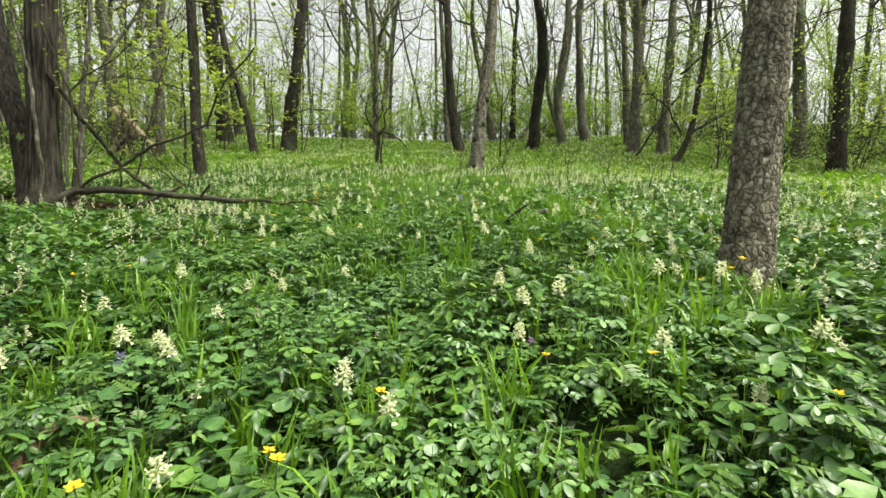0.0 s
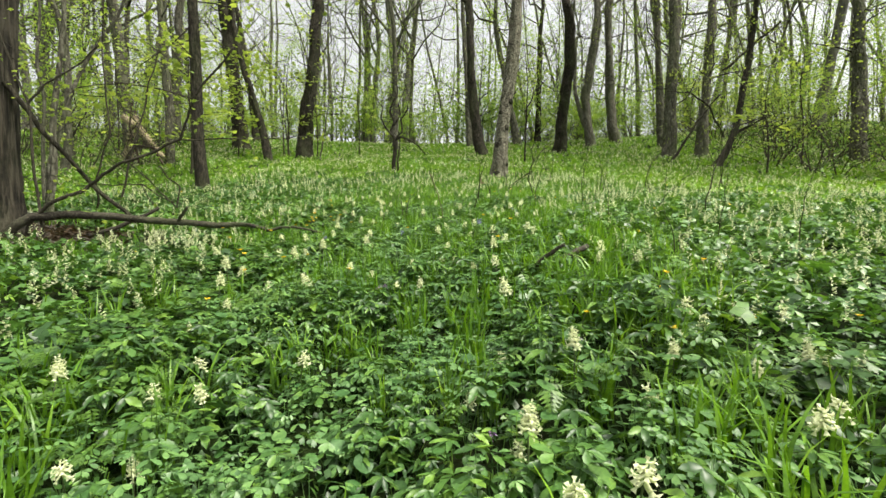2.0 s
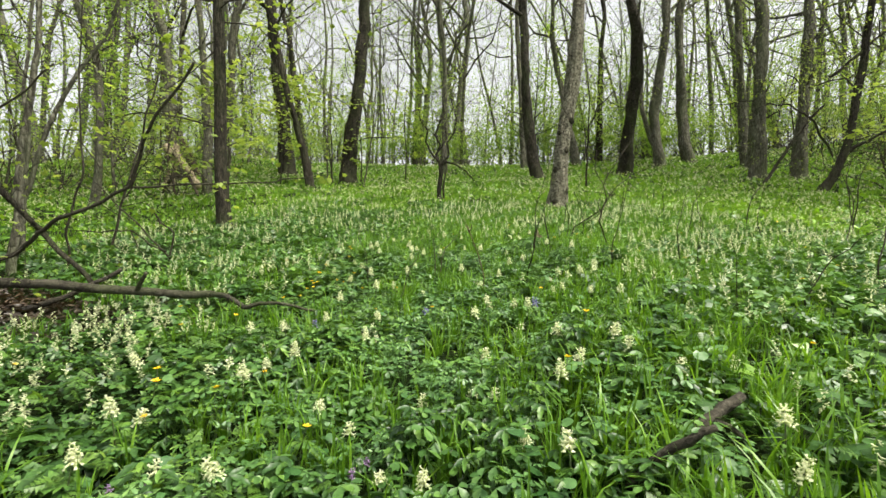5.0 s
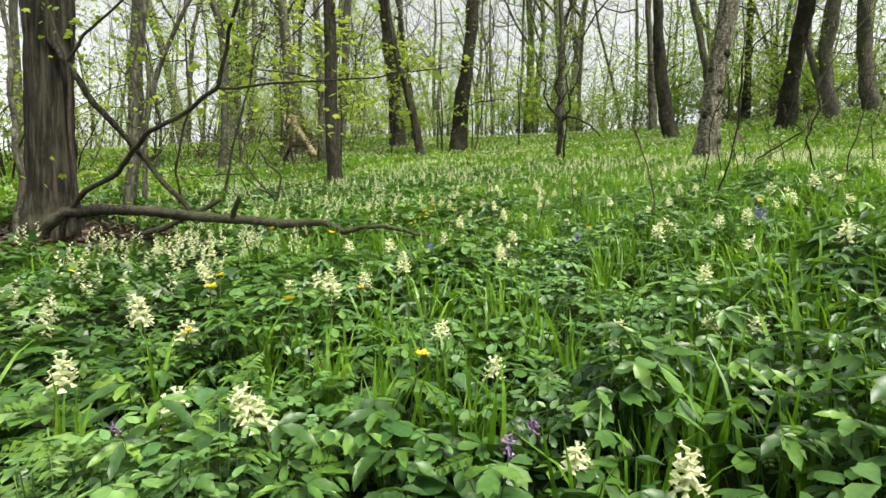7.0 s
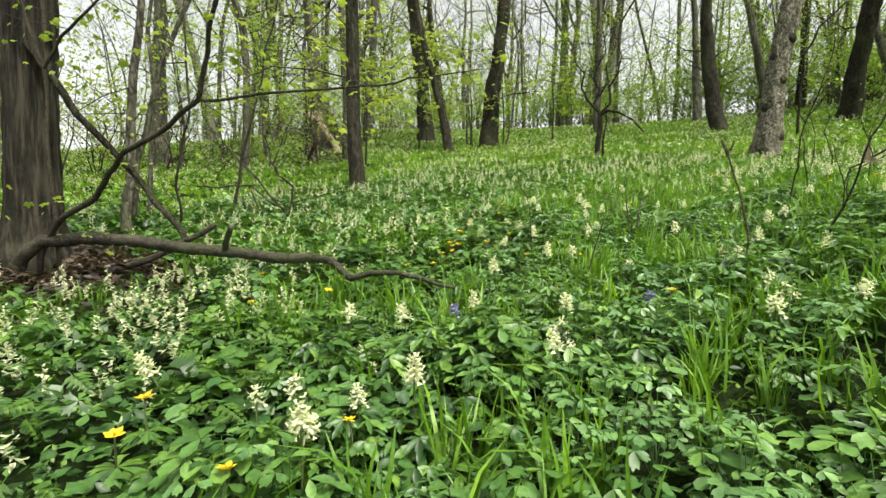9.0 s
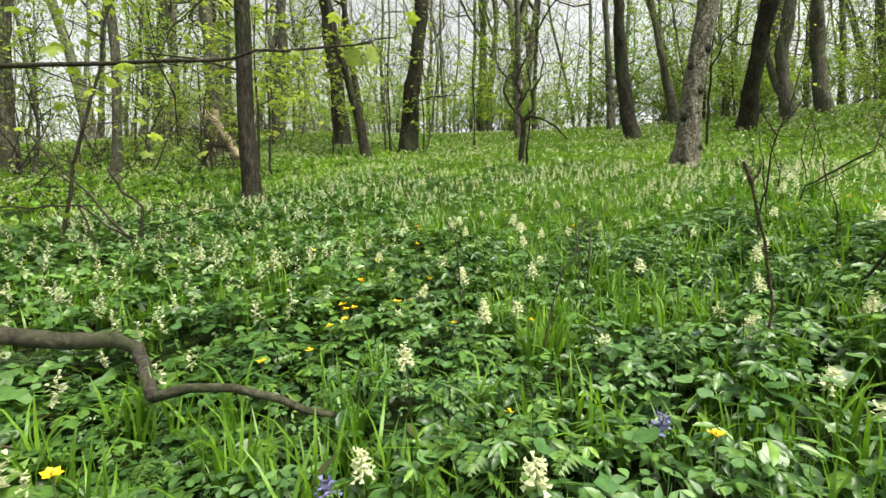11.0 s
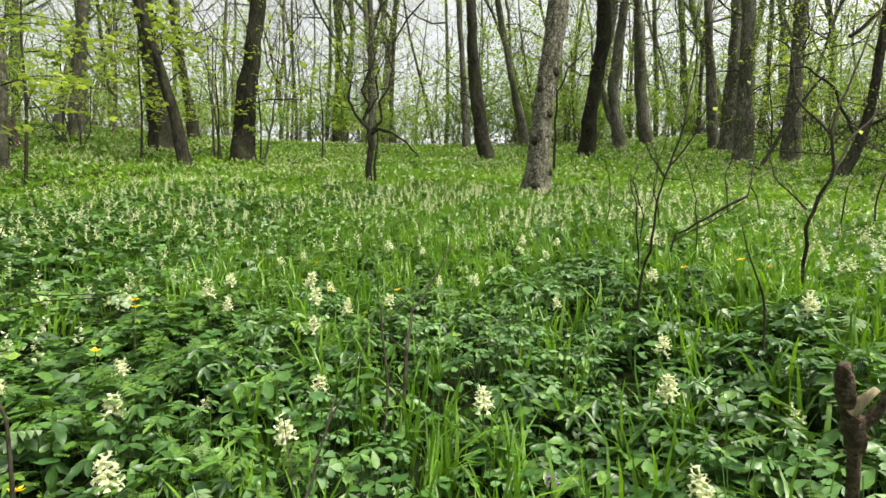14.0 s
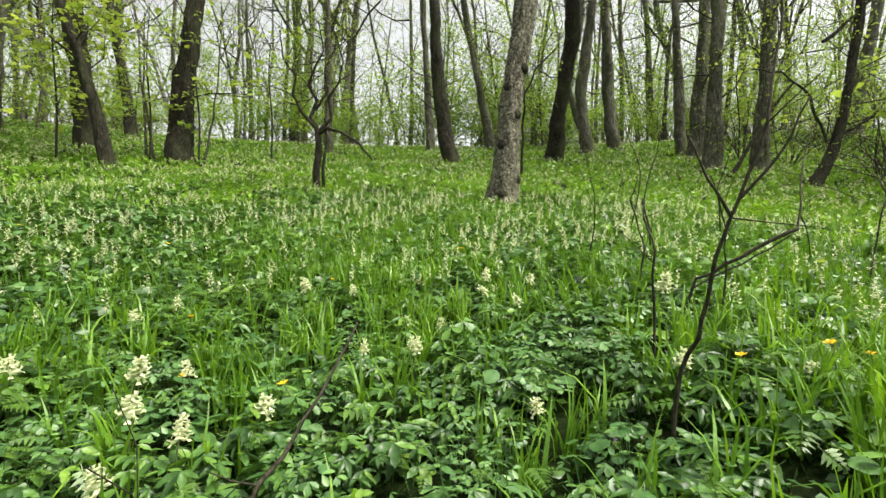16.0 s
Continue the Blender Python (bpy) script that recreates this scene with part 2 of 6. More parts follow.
def land(x, y):
    """Height of the hillside: it climbs away from the start and levels out at the crest."""
    x, y = np.asarray(x, float), np.asarray(y, float)
    yy, xx, past = np.clip(y, -3.0, 21.0), np.clip(x, -14.0, 14.0), np.clip(y - 21.0, 0.0, None)
    z = 0.0576 - 0.0421 * xx + 0.1745 * yy + 0.002 * xx * yy + 0.0028 * yy**2 + 0.0042 * xx**2
    z = z + 0.70 * (1.0 - np.exp(-past / 4.0))
    z = z - 0.11 * np.clip((y - 4.5) / 3.0, 0.0, 1.0)
    z = z + 0.22 * ease((y - 0.2) / 1.3) * ease((x + 0.5) / 1.2) * (1.0 - ease((y - 6.0) / 6.0))
    return z + 0.012 * np.sin(2.3 * x + 0.7 * y) * np.sin(1.9 * y - 0.6 * x) + 0.006 * np.sin(7.1 * x) * np.sin(6.3 * y)


def g(x, y):
    return float(land(x, y))


class Heap:
    """Gathers vertices and faces, and turns them into one mesh."""

    def __init__(self):
        self.v, self.f, self.n = [], {3: [], 4: []}, 0

    def add(self, verts, faces):
        faces = np.asarray(faces)
        self.v.append(np.asarray(verts, float).reshape(-1, 3))
        self.f[faces.shape[1]].append(faces + self.n)
        self.n += len(self.v[-1])

    def merge(self, verts, tris, quads):
        self.v.append(verts)
        if len(tris):
            self.f[3].append(tris + self.n)
        if len(quads):
            self.f[4].append(quads + self.n)
        self.n += len(verts)

    def mesh(self, name, mat, smooth=True):
        me = bpy.data.meshes.new(name)
        v = np.concatenate(self.v) if self.v else np.zeros((0, 3))
        t = np.concatenate(self.f[3]) if self.f[3] else np.zeros((0, 3), int)
        q = np.concatenate(self.f[4]) if self.f[4] else np.zeros((0, 4), int)
        me.vertices.add(len(v))
        me.vertices.foreach_set("co", v.astype(np.float32).ravel())
        loops = np.concatenate([t.ravel(), q.ravel()]).astype(np.int32)
        me.loops.add(len(loops))
        me.loops.foreach_set("vertex_index", loops)
        me.polygons.add(len(t) + len(q))
        start = np.concatenate([np.arange(len(t)) * 3, len(t) * 3 + np.arange(len(q)) * 4]).astype(np.int32)
        me.polygons.foreach_set("loop_start", start)
        me.polygons.foreach_set("use_smooth", np.full(len(start), smooth))
        me.update(calc_edges=True)
        me.materials.append(mat)
        return me


def thing(name, label, category, place=(0, 0, 0), group=""):
    ob = new(name)
    ob.empty_display_size = 0.1
    ob.location = place
    return tagged(ob, label, category, group)


def part(name, heap, mat, parent=None, label="", smooth=True):
    ob = new(name, heap.mesh(name, mat, smooth) if isinstance(heap, Heap) else heap)
    ob.parent = parent
    return tagged(ob, label, "", "", "stuff" if name in ("twig_spray", "foliage", "leaf_spray") else "")


def stuff(name, heap, mat, label, category, smooth=True):
    return tagged(new(name, heap.mesh(name, mat, smooth)), label, category, "", "stuff")


# ---------------------------------------------------------------- tubes for trunks, limbs and twigs
def curve_through(pts, step, fine_to=None):
    """Points along a smooth curve through pts (x, y, z, radius)."""
    p = np.asarray(pts, float)
    ext = np.vstack([2 * p[0] - p[1], p, 2 * p[-1] - p[-2]])
    out = []
    for i in range(1, len(ext) - 2):
        a, b, c, d = ext[i - 1 : i + 3]
        n = max(1, int(np.linalg.norm((c - b)[:3]) / (step if fine_to is None or b[2] < fine_to else 0.25)))
        for s in np.arange(n) / n:
            out.append(0.5 * (2 * b + (c - a) * s + (2 * a - 5 * b + 4 * c - d) * s * s + (3 * b - a - 3 * c + d) * s**3))
    out.append(p[-1])
    return np.array(out)


def tube(heap, pts, sides=6, step=0.1, knobble=0.0, bark=None, cap=True, fine_to=None):
    """A round stem through pts (x, y, z, radius). bark(angle, height) gives the relief of a near trunk."""
    c = curve_through(pts, step, fine_to)
    c[:, 3] = np.maximum(c[:, 3], 0.0008)
    d = np.gradient(c[:, :3], axis=0)
    d /= np.linalg.norm(d, axis=1)[:, None] + 1e-9
    ref = np.array([0.31, 0.95, 0.05]) if abs(d[0][2]) > 0.6 else np.array([0.1, 0.05, 1.0])
    u = np.cross(d, ref)
    u /= np.linalg.norm(u, axis=1)[:, None] + 1e-9
    w = np.cross(d, u)
    a = np.arange(sides) * 2 * math.pi / sides
    r = np.repeat(c[:, 3][:, None], sides, 1)
    if knobble:
        r = r * (1 + knobble * np.random.uniform(-1, 1, r.shape))
    if bark is not None:
        r = r + bark(a[None, :], c[:, 2][:, None] + 0 * a[None, :])
    v = c[:, None, :3] + r[:, :, None] * (np.cos(a)[None, :, None] * u[:, None, :] + np.sin(a)[None, :, None] * w[:, None, :])
    rows = len(c)
    i = np.arange(rows - 1)[:, None] * sides + np.arange(sides)[None, :]
    j = np.arange(rows - 1)[:, None] * sides + (np.arange(sides)[None, :] + 1) % sides
    quads = np.stack([i, j, j + sides, i + sides], -1).reshape(-1, 4)
    verts = v.reshape(-1, 3)
    if cap:
        verts = np.vstack([verts, c[-1, :3]])
        k = np.arange(sides) + (rows - 1) * sides
        tris = np.stack([k, np.roll(k, -1), np.full(sides, rows * sides)], -1)
        heap.merge(verts, tris, quads)
    else:
        heap.merge(verts, np.zeros((0, 3), int), quads)
    return c


def unit(v):
    v = np.asarray(v, float)
    return v / (np.linalg.norm(v) + 1e-9)


def grow(heap, tips, rng, start, way, length, radius, level, sides, up=0.25, split=3, spread=0.8, wobble=0.25):
    """A limb with its side branches, down to twigs; the twigs' ends go into tips."""
    n = 4 if level > 1 else 3 if level else 2
    pts, p, d = [(*start, radius)], np.array(start, float), unit(way)
    for k in range(n):
        d = unit(d + rng.normal(0, wobble, 3) + np.array([0, 0, up * 0.5]))
        p = p + d * length / n
        pts.append((*p, radius * (1 - 0.75 * (k + 1) / n)))
    c = tube(heap, pts, max(3, sides), length / (2 * n) if level > 1 else length, cap=False)
    if level <= 0:
        tips.append((p.copy(), d.copy()))
        tips.append((c[len(c) // 2, :3].copy(), d.copy()))
        return
    for k in range(split):
        s = c[int(len(c) * (0.3 + 0.65 * (k + rng.uniform(0, 0.8)) / split)) % len(c)]
        side = unit(np.cross(d, rng.normal(0, 1, 3)))
        grow(heap, tips, rng, s[:3], unit(d * (1 - spread * 0.5) + side * spread), length * rng.uniform(0.45, 0.7), s[3] * 0.6, level - 1, sides - 2, up, split, spread, wobble)
    tips.append((p.copy(), d.copy()))


# ---------------------------------------------------------------- leaf shapes (lying flat, growing along +y, 1 long)
def lobed_leaf(angles, lengths, width, droop=0.22, fold=0.1, start=0.0):
    v, q = [(0, 0, 0)], []
    for a, ln in zip(angles, lengths):
        s, c = math.sin(radians(a)), math.cos(radians(a))
        base = len(v)
        for along, across, lift in ((0.6, -width, 0.02), (0.55, 0, -fold), (0.6, width, 0.02), (1.0, 0, 0)):
            x, y = across, along * ln
            r2 = x * x + y * y
            v.append((x * c + y * s, -x * s + y * c, lift - droop * r2))
        q += [(0, base, base + 3, base + 1), (0, base + 1, base + 3, base + 2)]
    return np.array(v, float), np.zeros((0, 3), int), np.array(q)


def toothed_leaf(angles, lengths, width, droop=0.2):
    """Deeply cut leaf: every lobe ends in three teeth."""
    v, q, t = [(0, 0, 0)], [], []
    for a, ln in zip(angles, lengths):
        s, c = math.sin(radians(a)), math.cos(radians(a))
        base = len(v)
        for x, y, lift in ((-width * 0.55, 0.5, 0.02), (0, 0.5, -0.05), (width * 0.55, 0.5, 0.02), (-width * 1.15, 0.86, 0.0), (-width * 0.4, 0.75, 0.0), (0, 1.0, -0.02), (width * 0.4, 0.75, 0.0), (width * 1.15, 0.86, 0.0)):
            y *= ln
            v.append((x * c + y * s, -x * s + y * c, lift - droop * (x * x + y * y)))
        b = base
        q += [(0, b, b + 4, b + 1), (0, b + 1, b + 6, b + 2), (b + 1, b + 4, b + 5, b + 6)]
        t += [(b, b + 3, b + 4), (b + 2, b + 6, b + 7)]
    return np.array(v, float), np.array(t), np.array(q)


def cut_leaf(angles, lengths, width, droop=0.22, fold=0.08):
    """Leaf of pointed, shouldered leaflets."""
    v, q, t = [(0, 0, 0)], [], []
    for a, ln in zip(angles, lengths):
        s, c = math.sin(radians(a)), math.cos(radians(a))
        b = len(v)
        for x, y, lift in ((-width * 0.55, 0.34, 0.02), (-width, 0.66, 0.03), (0, 0.55, -fold), (width, 0.66, 0.03), (width * 0.55, 0.34, 0.02), (0, 1.0, -0.02)):
            y *= ln
            v.append((x * c + y * s, -x * s + y * c, lift - droop * (x * x + y * y)))
        q += [(0, b, b + 1, b + 2), (0, b + 2, b + 3, b + 4)]
        t += [(b + 2, b + 1, b + 5), (b + 2, b + 5, b + 3)]
    return np.array(v, float), np.array(t), np.array(q)


def serrate_leaf(angles, lengths, width, droop=0.22, fold=0.1, twist=0.0):
    """Leaf of pointed leaflets with toothed edges and a sunken midrib."""
    v, q, t = [], [], []
    for n, (a, ln) in enumerate(zip(angles, lengths)):
        s, c = math.sin(radians(a)), math.cos(radians(a))
        b = len(v)
        side = twist * (n % 2 * 2 - 1)
        for y, w in ((0.0, 0.1), (0.22, 0.7), (0.46, 1.0), (0.56, 0.72), (0.78, 0.66)):
            for across, lift in ((-w * width, 0.04 + side), (0.0, -fold * w), (w * width, 0.04 - side)):
                x, yy = across * ln, (y + (0.07 if across and w > 0.9 else 0.0)) * ln
                v.append((x * c + yy * s, -x * s + yy * c, lift * ln * w - droop * (x * x + yy * yy)))
        v.append((ln * s, ln * c, -droop * ln * ln))
        for i in range(4):
            for k in range(2):
                e = b + 3 * i + k
                q.append((e, e + 3, e + 4, e + 1))
        t += [(b + 12, b + 15, b + 13), (b + 13, b + 15, b + 14)]
    return np.array(v, float), np.array(t), np.array(q)


def oval_leaflets(angles, lengths, width, gap=0.12, droop=0.25, fold=0.07):
    v, q = [], []
    for a, ln in zip(angles, lengths):
        s, c = math.sin(radians(a)), math.cos(radians(a))
        b = len(v)
        for x, y, lift in ((0, gap, 0), (-width * 0.75, 0.38, 0.03), (-width, 0.65, 0.03), (0, 1.0, 0), (width, 0.65, 0.03), (width * 0.75, 0.38, 0.03), (0, 0.4, -fold), (0, 0.68, -fold)):
            y *= ln
            v.append((x * c + y * s, -x * s + y * c, lift - droop * (x * x + y * y)))
        q += [(b, b + 1, b + 2, b + 6), (b + 6, b + 2, b + 3, b + 7), (b, b + 6, b + 4, b + 5), (b + 6, b + 7, b + 3, b + 4)]
    return np.array(v, float), np.zeros((0, 3), int), np.array(q)


def rounded_leaflets(angles, lengths, width, gap=0.15, droop=0.22, fold=0.05, cleft=False, stalk=0.0):
    """Soft rounded leaflets on one stalk, widest past the middle, some with a cleft tip."""
    v, q, t = [], [], []
    for a, ln in zip(angles, lengths):
        s, c = math.sin(radians(a)), math.cos(radians(a))
        b = len(v)
        w = width
        pts = [(0, gap, 0), (-w * 0.55, 0.32, 0.02), (-w, 0.6, 0.03), (-w * 0.78, 0.87, 0.01), (0, 1.0, -0.03), (w * 0.78, 0.87, 0.01), (w, 0.6, 0.03), (w * 0.55, 0.32, 0.02), (0, 0.42, -fold), (0, 0.68, -fold)]
        if cleft:
            pts[2], pts[6] = (-w * 0.95, 0.56, 0.02), (w * 0.95, 0.56, 0.02)
            pts[3], pts[5] = (-w * 0.84, 0.88, -0.01), (w * 0.84, 0.88, -0.01)
            pts[4] = (0, 1.03, -0.04)
            pts += [(-w * 0.42, 0.84, 0.0), (w * 0.42, 0.84, 0.0)]
        for x, y, lift in pts:
            y *= ln
            x *= ln
            v.append((x * c + y * s, -x * s + y * c + stalk, lift - droop * (x * x + y * y)))
        q += [(b, b + 8, b + 2, b + 1), (b + 8, b + 9, b + 3, b + 2), (b, b + 7, b + 6, b + 8), (b + 8, b + 6, b + 5, b + 9)]
        if cleft:
            t += [(b + 9, b + 10, b + 3), (b + 9, b + 4, b + 10), (b + 9, b + 11, b + 4), (b + 9, b + 5, b + 11)]
        else:
            t += [(b + 9, b + 4, b + 3), (b + 9, b + 5, b + 4)]
    return np.array(v, float), np.array(t), np.array(q)


def joined(*shapes):
    """Several leaf shapes as one."""
    v, t, q, n = [], [], [], 0
    for a, b, c in shapes:
        v.append(a)
        if len(b):
            t.append(b + n)
        if len(c):
            q.append(c + n)
        n += len(a)
    return np.concatenate(v), np.concatenate(t) if t else np.zeros((0, 3), int), np.concatenate(q) if q else np.zeros((0, 4), int)


def moved(shape, yaw, dx, dy, dz, size):
    v, t, q = shape
    c, s = math.cos(yaw), math.sin(yaw)
    return np.stack([(v[:, 0] * c + v[:, 1] * s) * size + dx, (-v[:, 0] * s + v[:, 1] * c) * size + dy, v[:, 2] * size + dz], -1), t, q


def round_leaf(n=9, cup=0.12, notch=0.55):
    v, t = [(0, 0.12, 0)], []
    for k in range(n + 1):
        a = math.pi * (-notch * 1.5 + 3.0 * notch * k / n)
        v.append((0.5 * math.sin(a), 0.45 + 0.5 * math.cos(a), cup * (0.5 + 0.3 * math.sin(3 * a))))
    t = [(0, k + 2, k + 1) for k in range(n)]
    return np.array(v, float), np.array(t), np.zeros((0, 4), int)


def feather_leaf(pairs=5):
    v, q, t = [], [], []
    for k in range(pairs):
        y = 0.2 + 0.68 * k / pairs
        ln = 0.42 * (1 - 0.75 * k / pairs)
        for s in (-1, 1):
            for m in range(2):
                yy, b, l2 = y + 0.05 * m, len(v), ln * (1 - 0.35 * m)
                z = -0.18 * yy * yy
                v += [(0, yy - 0.02, z), (s * l2 * 0.5, yy + 0.0 + l2 * 0.1, z + 0.03), (s * l2, yy + l2 * 0.42, z - 0.07), (s * l2 * 0.45, yy + 0.05 + l2 * 0.28, z + 0.02)]
                q.append((b, b + 1, b + 2, b + 3) if s > 0 else (b, b + 3, b + 2, b + 1))
    b = len(v)
    v += [(-0.012, 0, 0.0), (0.012, 0, 0.0), (0, 1.0, -0.2)]
    t.append((b, b + 1, b + 2))
    return np.array(v, float), np.array(t), np.array(q)


def fold_leaf(w=0.36, fold=0.08):
    v = [(0, 0, 0), (-w, 0.45, fold), (0, 1.0, -0.12), (w, 0.45, fold)]
    return np.array(v, float), np.array([(0, 2, 1), (0, 3, 2)]), np.zeros((0, 4), int)


def blade(bend, width=0.022, segs=4):
    """A grass blade, 1 long, that arches over."""
    v, q = [], []
    for k in range(segs):
        s = k / segs
        a = bend * s * s * 1.5
        y, z = math.sin(a) * s, math.cos(a * 0.8) * s
        w = width * (1 - s**2 * 0.8)
        v += [(-w, y, z), (w, y, z)]
    v.append((0, math.sin(bend * 1.5), math.cos(bend * 1.2)))
    q = [(2 * k, 2 * k + 1, 2 * k + 3, 2 * k + 2) for k in range(segs - 1)]
    n = 2 * (segs - 1)
    return np.array(v, float), np.array([(n, n + 1, n + 2)]), np.array(q)


def scatter(heap, shape, pos, yaw, pitch, roll, size, squash=None):
    """Many copies of a small shape joined into one mesh."""
    v, t, q = shape
    n, k = len(pos), len(v)
    if n == 0:
        return
    cy, sy, cp, sp, cr, sr = np.cos(yaw), np.sin(yaw), np.cos(pitch), np.sin(pitch), np.cos(roll), np.sin(roll)
    x, y, z = v[None, :, 0] * np.ones((n, 1)), v[None, :, 1] * np.ones((n, 1)), v[None, :, 2] * np.ones((n, 1))
    x, z = x * cr[:, None] + z * sr[:, None], -x * sr[:, None] + z * cr[:, None]
    y, z = y * cp[:, None] - z * sp[:, None], y * sp[:, None] + z * cp[:, None]
    x, y = x * cy[:, None] - y * sy[:, None], x * sy[:, None] + y * cy[:, None]
    out = np.stack([x, y, z], -1) * np.asarray(size).reshape(-1, 1, 1) + np.asarray(pos)[:, None, :]
    off = (np.arange(n) * k)[:, None, None]
    heap.merge(out.reshape(-1, 3), (t[None] + off).reshape(-1, 3) if len(t) else t, (q[None] + off).reshape(-1, 4) if len(q) else q)


def leaves_at(heap, rng, tips, shape, per_tip, size, jitter, flat=0.5):
    """Leaves round the twig ends, hanging and spreading."""
    p = np.array([t for t, _ in tips])
    if len(p) == 0:
        return
    p = np.repeat(p, per_tip, 0) + rng.normal(0, jitter, (len(p) * per_tip, 3)) * np.array([1, 1, 0.55])
    n = len(p)
    scatter(heap, shape, p, rng.uniform(0, 6.28, n), rng.normal(-0.25, flat, n), rng.normal(0, flat, n), size * rng.uniform(0.55, 1.25, n))


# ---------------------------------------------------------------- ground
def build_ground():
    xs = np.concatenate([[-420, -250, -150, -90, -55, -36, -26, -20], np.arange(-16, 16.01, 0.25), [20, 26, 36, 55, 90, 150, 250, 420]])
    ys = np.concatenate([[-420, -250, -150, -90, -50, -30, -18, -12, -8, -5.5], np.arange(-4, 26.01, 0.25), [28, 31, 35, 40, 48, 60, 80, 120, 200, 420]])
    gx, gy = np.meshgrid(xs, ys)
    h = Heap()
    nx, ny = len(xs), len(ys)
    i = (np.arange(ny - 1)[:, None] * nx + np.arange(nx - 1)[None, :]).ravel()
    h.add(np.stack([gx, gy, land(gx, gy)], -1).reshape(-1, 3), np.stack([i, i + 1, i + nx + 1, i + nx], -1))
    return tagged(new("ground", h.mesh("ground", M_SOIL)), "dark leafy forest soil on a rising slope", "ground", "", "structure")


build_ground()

LEAF = fold_leaf()
MAPLE = lobed_leaf((-100, -52, 0, 52, 100), (0.6, 0.82, 0.95, 0.82, 0.6), 0.29, 0.45, 0.05)


def relief(seed, depth, ridges, cracks):
    """Bark relief of a trunk seen from near: ridges along it, broken by cracks."""

    def f(a, z):
        s = np.zeros(np.broadcast(a, z).shape)
        for k, (m, zf) in enumerate(((ridges, 1.3), (ridges * 1.7, 2.9), (ridges * 2.6, 4.7))):
            s += (1 - 2 * abs(np.sin(0.5 * (m * a + 1.6 * np.sin(zf * z * 2.0 + seed + k) + 0.8 * np.sin(9 * z + 3 * a) + k * 2.1)))) * (0.8, 0.5, 0.35)[k]
        s += cracks * np.sin(34 * z + 3 * np.sin(5 * a + seed) + 2 * np.sin(11 * a)) * 0.6
        s += 1.6 * np.sin(2 * a + seed + z * 1.5) * 0.6
        return depth * s

    return f


def rough_relief(seed, r):
    """Uneven bark of a tree farther off: swellings, ridges and knots."""

    def f(a, z):
        s = 0.07 * np.sin(2 * a + 1.7 * z + seed) + 0.05 * np.sin(3 * a - 2.9 * z + 2 * seed) + 0.05 * np.sin(a + 5.3 * z + seed) + 0.035 * np.sin(5 * a + 8.0 * z + 3 * seed)
        s = s + 0.04 * np.sin(7 * a + 3 * np.sin(4 * z + seed)) * np.sin(13 * z + 2 * a) + 0.03 * np.sin(9 * a + 2 * np.sin(9 * z))
        return 1.35 * r * s

    return f


def plate_relief(seed, depth, around, tall_):
    """Bark broken into small blocks by a net of grooves."""

    def f(a, z):
        u = np.abs(np.sin(0.5 * around * a + 1.1 * np.sin(9 * z + seed) + 0.5 * np.sin(31 * z + 4 * a)))
        row = z / tall_ + 0.45 * np.sin(5 * a + seed) + 0.35 * np.sin(13 * a + 7 * z)
        w = np.abs(np.sin(math.pi * row + 1.3 * np.sin(np.floor(around * a / 6.283) * 2.4)))
        big = 0.9 * np.sin(2 * a + 2.2 * z + seed) + 0.5 * np.sin(3 * a - 5 * z)
        return depth * (1.2 * big - 1.5 * np.exp(-((u / 0.3) ** 2)) - 1.1 * np.exp(-((w / 0.3) ** 2)) + 0.5 * np.sin(17 * a + 40 * z) * np.sin(60 * z - 11 * a))

    return f


